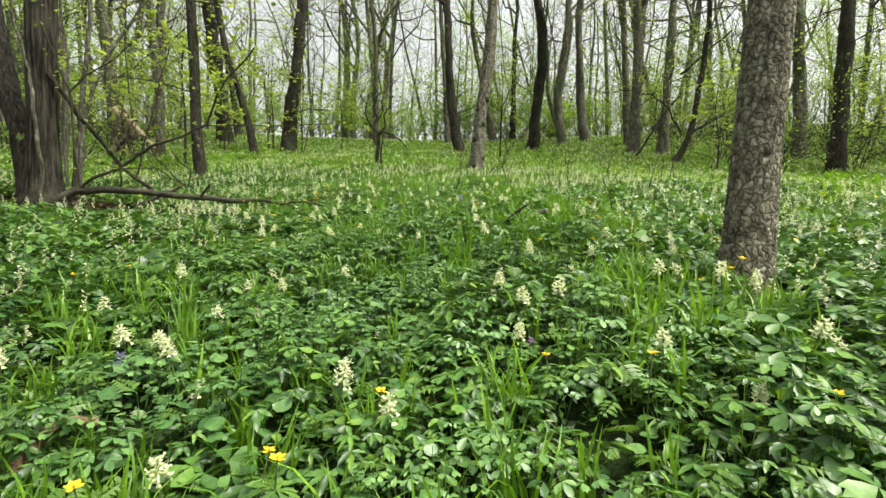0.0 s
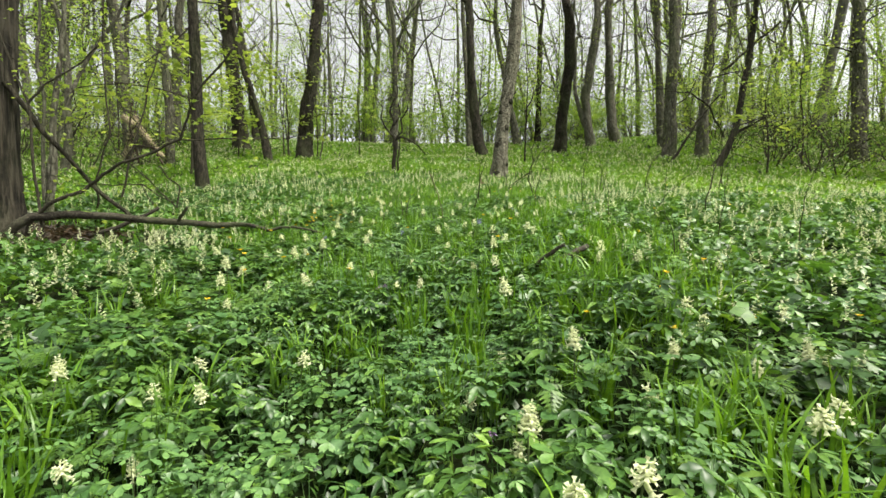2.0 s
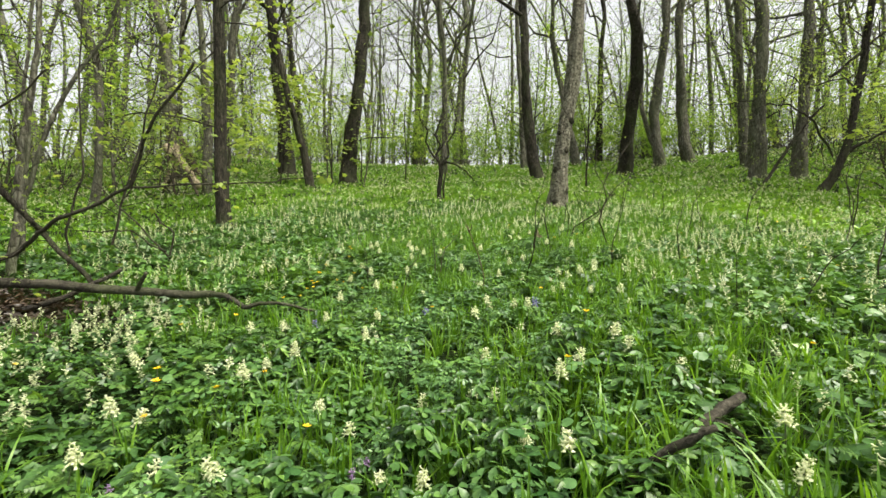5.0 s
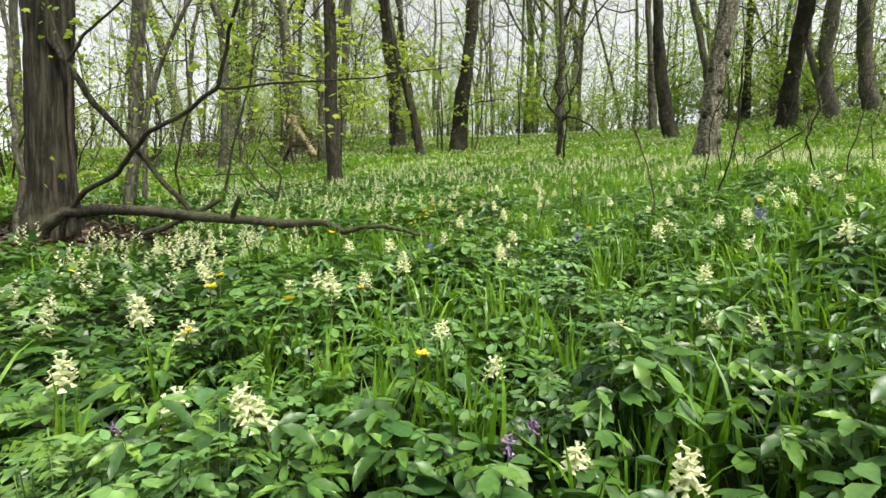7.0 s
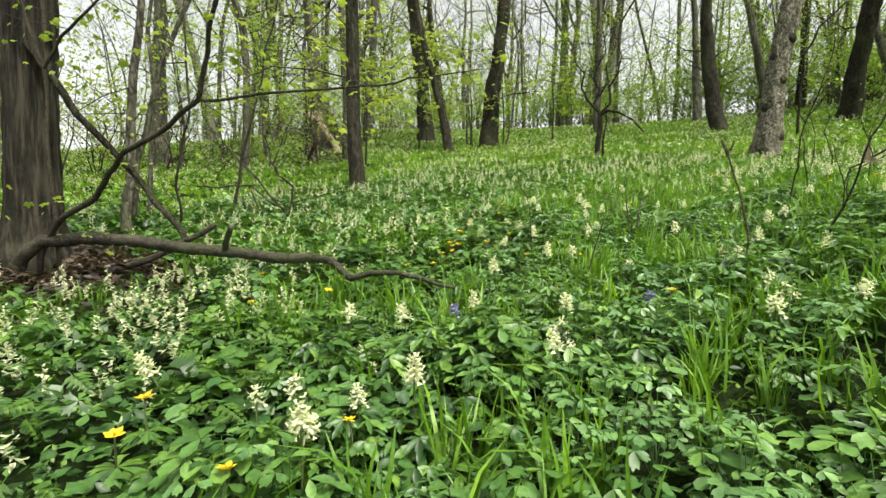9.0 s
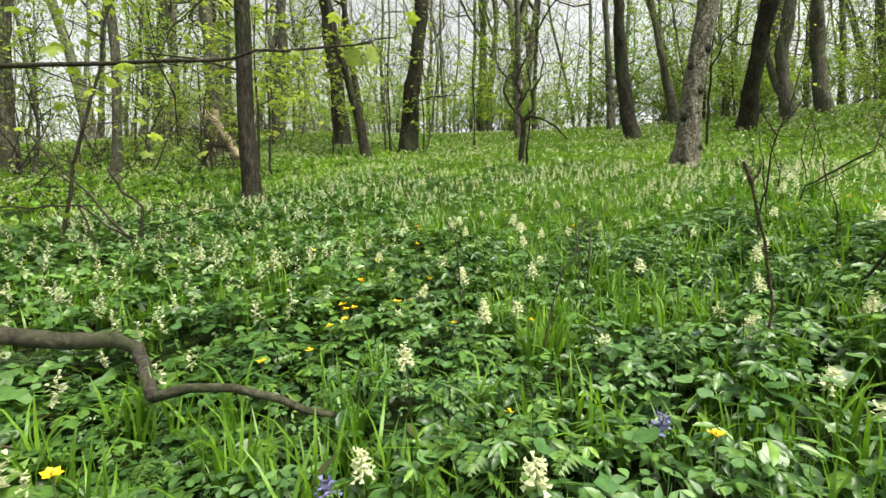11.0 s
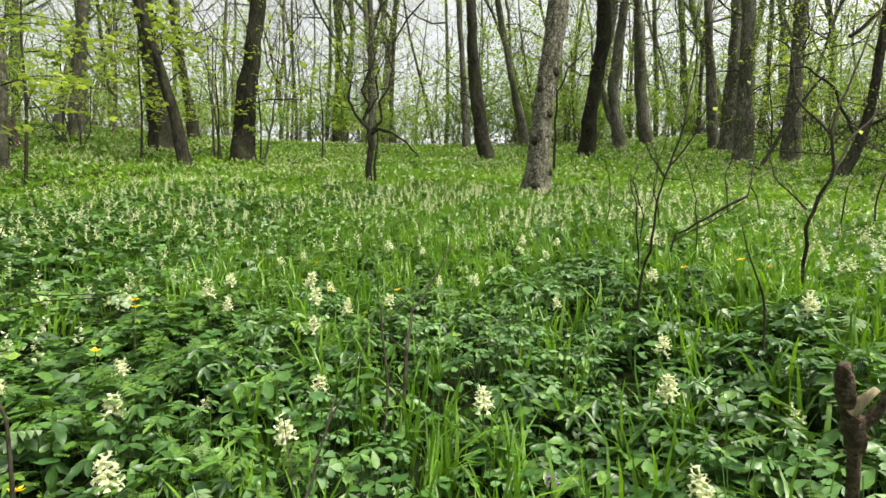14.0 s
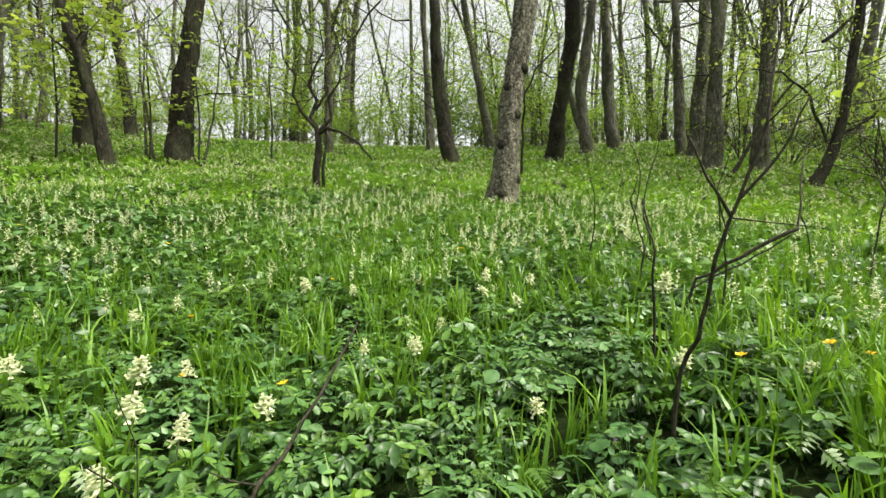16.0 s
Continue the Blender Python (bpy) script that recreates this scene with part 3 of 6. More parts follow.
def forest_tree(seed, x, y, bends, r, height, bark, label, limbs=6, crown=0.42, leafy=4, sprouts=2, near=False, flare=1.4, relief_args=None, leaf_mat_=None, leaf_size=0.06, name="tree", level=2, twin=None, far_sides=22, plate_args=None, knots=()):
    """bends: (dx, dy, height) of the stem over its foot; above them it wanders up to its height."""
    rng = np.random.default_rng(seed)
    tree = thing(name, label, "tree", (x, y, g(x, y)))
    rad = lambda h: r * (1 - 0.78 * min(1.0, h / height)) * (1 + (flare - 1) * math.exp(-max(h, 0) / (0.9 * r + 0.08)))
    pts = [(0, 0, -0.25, rad(0) * 1.06)] + [(0, 0, 0.02, rad(0))] + [(bends[0][0] * 0.12 / bends[0][2], bends[0][1] * 0.12 / bends[0][2], 0.12, rad(0.12))]
    pts += [(dx, dy, h, rad(h)) for dx, dy, h in bends]
    last = np.array(bends[-1], float)
    prev = np.array(bends[-2] if len(bends) > 1 else (0, 0, 0), float)
    d = unit(last - prev)
    while last[2] < height - 0.3:
        d = unit(d + rng.normal(0, 0.09, 3) + np.array([0, 0, 0.12]))
        last = last + d * min(1.2, height - last[2] + 0.1)
        pts.append((*last, rad(last[2])))
    h = Heap()
    net = plate_args is not None
    c = tube(h, pts, 96 if net else (128 if r > 0.14 else 64) if near else far_sides, 0.013 if net else 0.035 if near else 0.1 if far_sides > 10 else 0.3, 0.0 if near else 0.02, plate_relief(*plate_args) if net else relief(*relief_args) if relief_args else rough_relief(seed, r), fine_to=2.6 if near else 5.0)
    trunk = part("trunk", h, bark, tree)
    for kx, ky, kz in knots:
        kh = Heap()
        s = c[np.argmin(abs(c[:, 2] - kz))]
        out = unit((kx, ky, 0.0))
        tube(kh, [(*(s[:3] + out * s[3] * q), w) for q, w in ((0.5, 0.085), (0.85, 0.075), (1.05, 0.05), (1.12, 0.02))], 12, 0.02, 0.12)
        part("knot", kh, M_BARK_DARK, trunk, "dark knot of an old branch")
    if twin:
        h2 = Heap()
        tube(h2, [(*p, q) for *p, q in twin], 24, 0.08, 0.0, relief(*relief_args) if relief_args else None)
        part("second_stem", h2, bark, tree)
    tips = []
    for k in range(limbs):
        hh = height * (crown + (0.97 - crown) * (k + rng.uniform(0, 0.9)) / limbs)
        s = c[np.argmin(abs(c[:, 2] - hh))]
        az = rng.uniform(0, 6.28) + k * 2.4
        el = rng.uniform(0.45, 1.05)
        lh = Heap()
        grow(lh, tips, rng, s[:3], (math.cos(az) * math.cos(el), math.sin(az) * math.cos(el), math.sin(el)), height * rng.uniform(0.16, 0.3), s[3] * 0.6, level, 6, 0.2, 4)
        part("limb", lh, bark if r > 0.12 else M_TWIG, tree)
    for k in range(sprouts * 2):
        hh = rng.uniform(0.1, max(crown, 0.3)) * height
        s = c[np.argmin(abs(c[:, 2] - hh))]
        az = rng.uniform(0, 6.28)
        lh = Heap()
        grow(lh, tips, rng, s[:3], (math.cos(az), math.sin(az), rng.uniform(0.1, 1.0)), rng.uniform(0.6, 1.9), min(0.02, 0.14 * r), 1, 4, 0.1, 5, 0.8, 0.32)
        part("side_shoot", lh, M_TWIG, tree)
    if leafy and tips:
        fh = Heap()
        leaves_at(fh, rng, tips, MAPLE if leaf_size > 0.08 else LEAF, leafy, leaf_size, 0.13, 0.3 if leaf_size > 0.08 else 0.5)
        part("foliage", fh, leaf_mat_ or M_TREELEAF, tree, "sparse fresh yellow-green leaves")
    return tree


def shrub(seed, x, y, stems, height, lean=0.35, leafy=5, leaf_size=0.05, label="", mat=None, shape=None, level=2, radius=0.014, jitter=0.09, name="shrub", wobble=0.22, split=4):
    rng = np.random.default_rng(seed)
    ob = thing(name, label, "shrub", (x, y, g(x, y)))
    tips = []
    for k in range(stems):
        az = rng.uniform(0, 6.28)
        h = Heap()
        way = (math.cos(az) * lean, math.sin(az) * lean, 1)
        grow(h, tips, rng, (0.08 * math.cos(az), 0.08 * math.sin(az), -0.05), way, height * rng.uniform(0.7, 1.1), radius * rng.uniform(0.7, 1.2), level, 5, 0.12, split, 0.7, wobble)
        part("stem", h, M_TWIG, ob)
    if leafy:
        fh = Heap()
        leaves_at(fh, rng, tips, shape or LEAF, leafy, leaf_size, jitter)
        part("foliage", fh, mat or M_TREELEAF, ob)
    return ob


# ---- the trees that stand round the way
forest_tree(1, 1.15, 1.8, [(0.05, 0.02, 0.5), (0.12, 0.04, 1.25), (0.24, 0.08, 2.6)], 0.09, 11, M_BARK_PLATE, "leaning grey-brown tree with cracked platy bark", near=True, flare=1.32, plate_args=(0.4, 0.0032, 20, 0.046), sprouts=0, crown=0.5)
forest_tree(2, -3.89, 4.5, [(0.0, 0.01, 0.5), (0.0, 0.02, 1.5), (0.02, 0.05, 3.2)], 0.136, 13, M_BARK_FURROW, "thick old tree with deeply furrowed dark bark", near=True, flare=1.62, relief_args=(1.7, 0.0105, 15, 0.12), sprouts=0, crown=0.45, limbs=7,
            twin=[(-0.1, 0.05, -0.2, 0.15), (-0.2, 0.1, 0.3, 0.13), (-0.36, 0.17, 0.8, 0.11), (-0.54, 0.25, 1.25, 0.1), (-0.74, 0.34, 1.9, 0.095), (-1.0, 0.45, 3.0, 0.085), (-1.25, 0.55, 5.0, 0.06), (-1.35, 0.6, 7.0, 0.03)])
forest_tree(3, -4.3, 8.36, [(-0.07, 0.0, 0.95), (-0.1, 0.02, 2.1), (-0.17, 0.05, 3.7)], 0.1, 10, M_BARK_DARK, "slim dark brown tree in the meadow", near=True, flare=1.35, relief_args=(2.2, 0.003, 12, 0.3), leafy=3, sprouts=4, leaf_size=0.085)
forest_tree(4, 0.83, 11.5, [(0.06, 0.0, 0.7), (0.12, 0.0, 1.4), (0.3, 0.0, 2.6), (0.42, 0.05, 4.2)], 0.165, 11, M_BARK_PALE, "pale grey tree with knobbly lichened bark", near=True, flare=1.6, relief_args=(3.1, 0.011, 4, 0.5), sprouts=1, knots=((0.13, -0.1, 0.35), (-0.12, -0.14, 0.75), (0.1, -0.15, 1.15), (-0.1, -0.15, 1.5), (0.16, -0.1, 1.75), (-0.05, -0.2, 0.12)))
forest_tree(5, -4.88, 15.2, [(0.03, 0.0, 0.85), (0.18, 0.0, 2.13), (0.34, 0.0, 3.3), (0.48, 0.0, 5.3)], 0.212, 12, M_BARK_DARK, "dark leaning tree with flared foot", flare=1.35, sprouts=4, leafy=2, leaf_size=0.09)
forest_tree(6, -5.5, 14.0, [(-0.19, 0.0, 0.86), (-0.48, 0.02, 1.9), (-0.82, 0.05, 3.0), (-1.15, 0.1, 4.6)], 0.105, 9, M_BARK_DARK, "thin crooked dark tree leaning over", flare=1.2, sprouts=4, leafy=2, leaf_size=0.1)
forest_tree(7, -7.65, 16.9, [(-0.16, 0.0, 1.5), (-0.36, 0.0, 3.2), (-0.55, 0.0, 4.6)], 0.24, 13, M_BARK_DARK, "dark stout tree on the slope", flare=1.3, sprouts=5, leafy=2, leaf_size=0.1)
forest_tree(8, -9.16, 13.5, [(-0.2, 0.0, 1.8), (-0.45, 0.0, 4.0)], 0.175, 12, M_BARK_GREY, "grey tree behind brushwood", sprouts=3, leafy=3)
forest_tree(9, -11.0, 18.4, [(0.1, 0.0, 1.6), (0.25, 0.0, 3.5)], 0.185, 12, M_BARK_GREY, "grey tree on the upper slope", sprouts=3, leafy=3)
forest_tree(10, -2.5, 18.4, [(0.0, 0.0, 2.0), (-0.03, 0.02, 4.3)], 0.105, 12, M_BARK_GREY, "straight slender grey tree", sprouts=3)
forest_tree(11, 0.68, 17.2, [(-0.17, 0.0, 1.0), (-0.32, 0.0, 2.2), (-0.4, 0.02, 4.1)], 0.175, 12, M_BARK_DARK, "dark tree with curved foot", flare=1.45)
forest_tree(12, 0.34, 20.2, [(-0.12, 0.0, 2.2), (-0.27, 0.02, 4.8)], 0.115, 12, M_BARK_GREY, "slender grey-brown tree on the crest")
forest_tree(13, 2.36, 20.8, [(-0.45, 0.0, 2.2), (-0.94, 0.02, 4.9)], 0.135, 11, M_BARK_GREY, "slender tree leaning aside")
forest_tree(14, 3.45, 22.5, [(0.05, 0.0, 2.5), (0.1, 0.02, 5.0)], 0.13, 12, M_BARK_DARK, "dark slender tree on the crest")
forest_tree(15, 3.48, 17.8, [(0.05, -0.5, 1.5), (0.1, -1.2, 3.2), (-0.15, -1.6, 4.6), (-0.5, -1.8, 5.8)], 0.2, 12, M_BARK_DARK, "dark tree with a bowed trunk", flare=1.3)
forest_tree(16, 5.02, 19.44, [(-0.12, 0.0, 1.0), (-0.17, 0.0, 2.0), (0.17, 0.0, 4.6)], 0.175, 12, M_BARK_GREY, "grey crooked tree with mossy bark", flare=1.35, twin=[(-0.08, 0.0, 0.55, 0.11), (-0.3, 0.0, 1.0, 0.1), (-0.48, 0.0, 1.6, 0.085), (-0.62, 0.0, 2.3, 0.07), (-0.6, 0.0, 3.6, 0.05), (-0.75, 0.0, 5.0, 0.02)])
forest_tree(17, 6.22, 20.15, [(-0.2, 0.0, 1.2), (-0.26, 0.0, 2.4), (-0.34, 0.02, 4.8)], 0.19, 12, M_BARK_GREY, "grey tree with a swollen foot", flare=1.45)
forest_tree(18, 7.25, 18.2, [(-0.1, 0.0, 2.0), (-0.2, 0.02, 4.2)], 0.135, 12, M_BARK_GREY, "grey tree in a close group", leafy=5)
forest_tree(19, 7.05, 17.2, [(0.1, 0.0, 2.0), (0.24, 0.02, 4.2)], 0.175, 12, M_BARK_GREY, "grey-brown tree in a close group", leafy=5)
forest_tree(20, 6.4, 15.55, [(0.02, 0.0, 1.5), (0.1, 0.02, 3.6)], 0.165, 12, M_BARK_GREY, "stout grey-brown tree before a thicket", sprouts=3, leafy=5)
forest_tree(21, 7.1, 15.05, [(0.08, 0.0, 1.5), (0.24, 0.02, 3.6)], 0.15, 12, M_BARK_GREY, "grey-brown tree beside a thicket", sprouts=3, leafy=5)
forest_tree(22, 6.45, 13.0, [(0.25, 0.0, 0.42), (0.48, 0.0, 0.95), (0.6, 0.0, 1.6), (0.83, 0.0, 3.1)], 0.085, 9, M_BARK_DARK, "dark crooked tree leaning low over grass", sprouts=4, leafy=6)
forest_tree(23, 8.1, 9.6, [(0.08, 0.0, 1.2), (0.22, 0.05, 3.3)], 0.15, 11, M_BARK_DARK, "dark tree within a thicket", sprouts=4, leafy=6)
forest_tree(24, 9.58, 12.5, [(-0.02, 0.0, 1.5), (-0.08, 0.05, 4.0)], 0.16, 11, M_BARK_GREY, "grey tree within a thicket", sprouts=4, leafy=6)
forest_tree(25, -8.6, 20.3, [(-0.2, 0.0, 1.5), (-0.6, 0.0, 4.0)], 0.14, 11, M_BARK_DARK, "dark leaning tree on the crest", sprouts=3, leafy=4)
forest_tree(26, -7.4, 9.2, [(0.1, 0.0, 1.0), (0.05, 0.0, 2.5)], 0.07, 8, M_BARK_GREY, "thin grey tree behind brushwood", sprouts=3, leafy=3)
forest_tree(27, -9.6, 9.2, [(-0.1, 0.0, 1.5), (0.1, 0.0, 4.0)], 0.14, 11, M_BARK_GREY, "grey tree at the thicket's edge", sprouts=3, leafy=4)
forest_tree(28, -6.9, 11.6, [(0.0, 0.0, 1.5), (-0.2, 0.0, 4.0)], 0.1, 10, M_BARK_GREY, "slim grey tree behind brushwood", sprouts=3, leafy=3)


# ---- the woods beyond: a few kinds of tree, set many times
def woods():
    rng = np.random.default_rng(77)
    kinds = []
    for k in range(6):
        r = (0.06, 0.09, 0.12, 0.15, 0.075, 0.11)[k]
        bend = rng.normal(0, 0.18, 4)
        t = forest_tree(200 + k, 0, 24.0 + 0.01 * k, [(bend[0], bend[1], 2.0), (bend[0] * 2 + bend[2], bend[1] * 2 + bend[3], 4.5)], r * 1.15, 15 + 2 * (k % 3), (M_BARK_FAR, M_BARK_GREY, M_BARK_FAR)[k % 3],
                        "slender woodland tree in first spring leaf", limbs=9, crown=0.2, leafy=4, sprouts=3, leaf_mat_=M_FARLEAF, leaf_size=0.07, name="woodland_tree", far_sides=8)
        tagged(t, group="woods on the crest")
        kinds.append(t)
    spots = []

    def clear(x, y, gap):
        return all((x - a) ** 2 + (y - b) ** 2 > gap * gap for a, b in spots)

    def sow(n, x0, x1, y0, y1, gap):
        made = tries = 0
        while made < n and tries < 3000:
            tries += 1
            x, y = rng.uniform(x0, x1), rng.uniform(y0, y1)
            if clear(x, y, gap):
                spots.append((x, y))
                made += 1

    sow(24, -24, 20, 21.8, 27, 1.3)
    sow(14, -32, 30, 27, 36, 1.5)
    sow(12, -24, -11, 6, 21, 2.0)
    sow(12, 10.5, 24, 7, 21, 2.0)
    sow(6, -14, 14, -16, -7, 3.5)
    for n, (x, y) in enumerate(spots):
        src = kinds[n % 6]
        m = Matrix.Translation((x, y, g(x, y))) @ Matrix.Rotation(rng.uniform(0, 6.28), 4, "Z") @ Matrix.Scale(rng.uniform(0.85, 1.2), 4)
        if n < 6:
            src.matrix_basis = m
        else:
            copy_thing(src, m)


woods()


def understory():
    """Young trees in new leaf that fill the wood's edge below the crowns."""
    rng = np.random.default_rng(91)
    kinds = []
    for k in range(4):
        t = forest_tree(250 + k, 0, 25.0, [(0.1, 0.0, 1.0), (0.1 * k - 0.2, 0.1, 2.2)], 0.035, (4.2, 5.0, 3.4, 4.6)[k], M_BARK_GREY, "slender young tree in fresh leaf", limbs=10, crown=0.12, leafy=5, sprouts=0, leaf_mat_=M_FARLEAF, leaf_size=0.065, name="young_tree", far_sides=6)
        kinds.append(tagged(t, group="young trees at the wood's edge"))
    spots = []
    for n, x0, x1, y0, y1 in ((22, -19, 17, 20.8, 25), (9, -15, -7.5, 9, 20), (11, 7.5, 15, 8, 20)):
        spots += [(rng.uniform(x0, x1), rng.uniform(y0, y1)) for _ in range(n)]
    for n, (x, y) in enumerate(spots):
        m = Matrix.Translation((x, y, g(x, y))) @ Matrix.Rotation(rng.uniform(0, 6.28), 4, "Z") @ Matrix.Scale(rng.uniform(0.75, 1.25), 4)
        if n < 4:
            kinds[n].matrix_basis = m
        else:
            copy_thing(kinds[n % 4], m)


understory()


def far_woods():
    """The lacework of trunks, twigs and new leaves behind the crest."""
    rng = np.random.default_rng(95)
    flat = lambda hp: (np.concatenate(hp.v), np.concatenate(hp.f[3]) if hp.f[3] else np.zeros((0, 3), int), np.concatenate(hp.f[4]) if hp.f[4] else np.zeros((0, 4), int))
    wood, green = Heap(), Heap()
    for kind in range(8):
        bushy = kind >= 5
        th, lh, tips = Heap(), Heap(), []
        if bushy:
            for k in range(5):
                a = rng.uniform(0, 6.28)
                grow(th, tips, rng, (0, 0, 0), (math.cos(a), math.sin(a), 1.2), rng.uniform(2.0, 3.2), 0.03, 2, 3, 0.2, 3, 0.8, 0.3)
        else:
            pts, p, d = [(0, 0, -0.2, 0.1)], np.zeros(3), np.array([0, 0, 1.0])
            for k in range(7):
                d = unit(d + rng.normal(0, 0.12, 3) + np.array([0, 0, 0.1]))
                p = p + d * 2.4
                pts.append((*p, 0.11 * (1 - 0.13 * (k + 1))))
            c = tube(th, pts, 4, 2.4, cap=False)
            for k in range(11):
                s = c[1 + (k * 6) // 11]
                a = rng.uniform(0, 6.28)
                grow(th, tips, rng, s[:3], (math.cos(a), math.sin(a), rng.uniform(0.6, 1.6)), rng.uniform(2.0, 4.2), 0.035, 2, 3, 0.2, 3, 0.75, 0.3)
        leaves_at(lh, rng, tips, LEAF, 6 if bushy else 3, 0.085, 0.3 if bushy else 0.35)
        n = 44 if bushy else 34
        x = rng.uniform(-44, 44, n)
        if bushy:
            x[:9] = rng.uniform(2.0, 13.0, 9)
        y = (23.5 + 16 * rng.uniform(0, 1, n) ** 1.2) if bushy else (26 + 30 * rng.uniform(0, 1, n) ** 1.3)
        at, turn, sz = np.stack([x, y, land(x, y)], -1), rng.uniform(0, 6.28, n), rng.uniform(0.7, 1.7, n) if bushy else rng.uniform(0.7, 1.25, n)
        lean1, lean2 = rng.normal(0, 0.07, n), rng.normal(0, 0.07, n)
        scatter(wood, flat(th), at, turn, lean1, lean2, sz)
        scatter(green, flat(lh), at, turn, lean1, lean2, sz)
    m = 15000
    x, y = rng.uniform(-48, 48, m), 27 + 24 * rng.uniform(0, 1, m) ** 1.2
    top = 4.3 + 1.3 * np.sin(0.31 * x + 1.0) + 1.0 * np.sin(0.83 * x + 0.2 * y) + 0.7 * np.sin(1.9 * x + 2.0) + 0.04 * (y - 27)
    z = np.clip(top, 0.7, None) * 0.8 * rng.beta(1.1, 1.8, m)
    scatter(green, LEAF, np.stack([x, y, land(x, y) + z], -1), rng.uniform(0, 6.28, m), rng.normal(0, 0.6, m), rng.normal(0, 0.6, m), rng.uniform(0.08, 0.15, m))
    stuff("far_twigs", wood, M_BARK_FAR, "lacework of bare stems in the far wood", "woods")
    stuff("far_leaves", green, M_FARLEAF, "pale green spring leaves of the far wood", "woods")


far_woods()


def thickets():
    rng = np.random.default_rng(5)
    sets = [
        # seed, stems, height, leaves, size, label, places
        (300, 7, 1.8, 9, 0.085, "bushy shrub in bright new leaf", M_FARLEAF, [(4.6, 21.5), (6.8, 22.6), (8.6, 21.8), (5.6, 24), (9.8, 23.5), (3.0, 24), (11.5, 21), (-1.0, 23.5), (-3.5, 24), (-6.5, 23), (-9.5, 23), (-12, 22), (12.5, 18), (-14.5, 19), (0.2, 22.6), (2.2, 22.4), (-2.2, 22.2), (-4.8, 22.4), (-8.0, 22.6), (-11, 24.5), (13.5, 22.5)]),
        (301, 9, 2.1, 1, 0.05, "twiggy shrub with opening yellow-green buds", M_TREELEAF, [(8.2, 15.6), (9.0, 14.0), (7.6, 11.2), (9.2, 11.0), (8.9, 8.6), (10.5, 9.8), (10.9, 12.6), (8.4, 7.6), (9.9, 16.2), (11.2, 15), (8.4, 17.4), (8.3, 9.4), (12.2, 11.0), (9.8, 7.4), (9.0, 6.2), (10.6, 7.0), (11.6, 8.4), (8.0, 13.2), (9.4, 18.6)]),
        (302, 6, 1.7, 3, 0.065, "loose shrub with fresh green leaves", M_TREELEAF, [(-9.4, 7.9), (-8.2, 6.4), (-10.2, 11.3), (-9.0, 15.8), (-11.4, 14.2), (-10.6, 6.2), (-9.6, 10.4), (-11.4, 8.0), (-12.2, 9.6), (-12.6, 17.2), (-9.3, 5.3), (-10.6, 5.7), (-11.8, 5.0), (-12.6, 6.4), (-10.0, 4.4), (-13.6, 5.6), (-11.2, 6.9)]),
    ]
    for seed, stems, height, leafy, size, label, mat, places in sets:
        first = shrub(seed, *places[0], stems, height, 0.34, leafy, size, label, mat, None, 2, 0.0125, 0.09, "shrub", 0.3)
        tagged(first, group=label)
        for x, y in places[1:]:
            copy_thing(first, Matrix.Translation((x, y, g(x, y))) @ Matrix.Rotation(rng.uniform(0, 6.28), 4, "Z") @ Matrix.Scale(rng.uniform(0.75, 1.2), 4))


thickets()

for k, (x, y, n, hgt) in enumerate([(-7.6, 9.9, 6, 0.9), (-7.2, 11.0, 6, 0.9), (-9.4, 9.0, 6, 1.2), (7.6, 12.6, 6, 1.1), (9.0, 10.4, 6, 1.2), (7.6, 10.6, 5, 1.0), (9.2, 13.0, 7, 1.2)]):
    shrub(330 + k, x, y, n, hgt * 1.35, 0.6, 1, 0.04, "bare twiggy bush with first buds", M_TREELEAF, None, 2, 0.016, 0.06, "twiggy_bush", 0.32, 4)


# ---- saplings whose leaves spread in flat tiers
def tiered_sapling(seed, x, y, height, tiers, reach, label, leaf_size=0.08):
    rng = np.random.default_rng(seed)
    ob = thing("maple_sapling", label, "sapling", (x, y, g(x, y)))
    h = Heap()
    c = tube(h, [(0, 0, -0.1, 0.022), (0.03, 0, height * 0.3, 0.018), (-0.04, 0.03, height * 0.65, 0.012), (0.05, 0, height, 0.004)], 6, 0.12)
    part("trunk", h, M_TWIG, ob)
    tips = []
    for k in range(tiers):
        s = c[int(len(c) * (0.3 + 0.68 * k / tiers))]
        for a in rng.uniform(0, 6.28, 2):
            bh = Heap()
            ln = reach * rng.uniform(0.6, 1.1)
            p = [(*(s[:3] + np.array([math.cos(a) * ln * q, math.sin(a) * ln * q, 0.18 * ln * math.sin(q * 2.4)])), 0.007 * (1 - 0.8 * q)) for q in (0, 0.35, 0.7, 1.0)]
            bc = tube(bh, p, 4, 0.1)
            part("branch", bh, M_TWIG, ob)
            for q in bc[2:]:
                tips.append((q[:3] + rng.normal(0, 0.05, 3) * np.array([1, 1, 0.3]), None))
    fh = Heap()
    p = np.repeat(np.array([t for t, _ in tips]), 3, 0)
    p = p + rng.normal(0, 0.12, p.shape) * np.array([1, 1, 0.25])
    n = len(p)
    scatter(fh, MAPLE, p, rng.uniform(0, 6.28, n), rng.normal(-0.2, 0.25, n), rng.normal(0, 0.25, n), leaf_size * rng.uniform(0.6, 1.2, n))
    part("foliage", fh, M_TREELEAF, ob, "flat tiers of soft yellow-green leaves")
    return ob


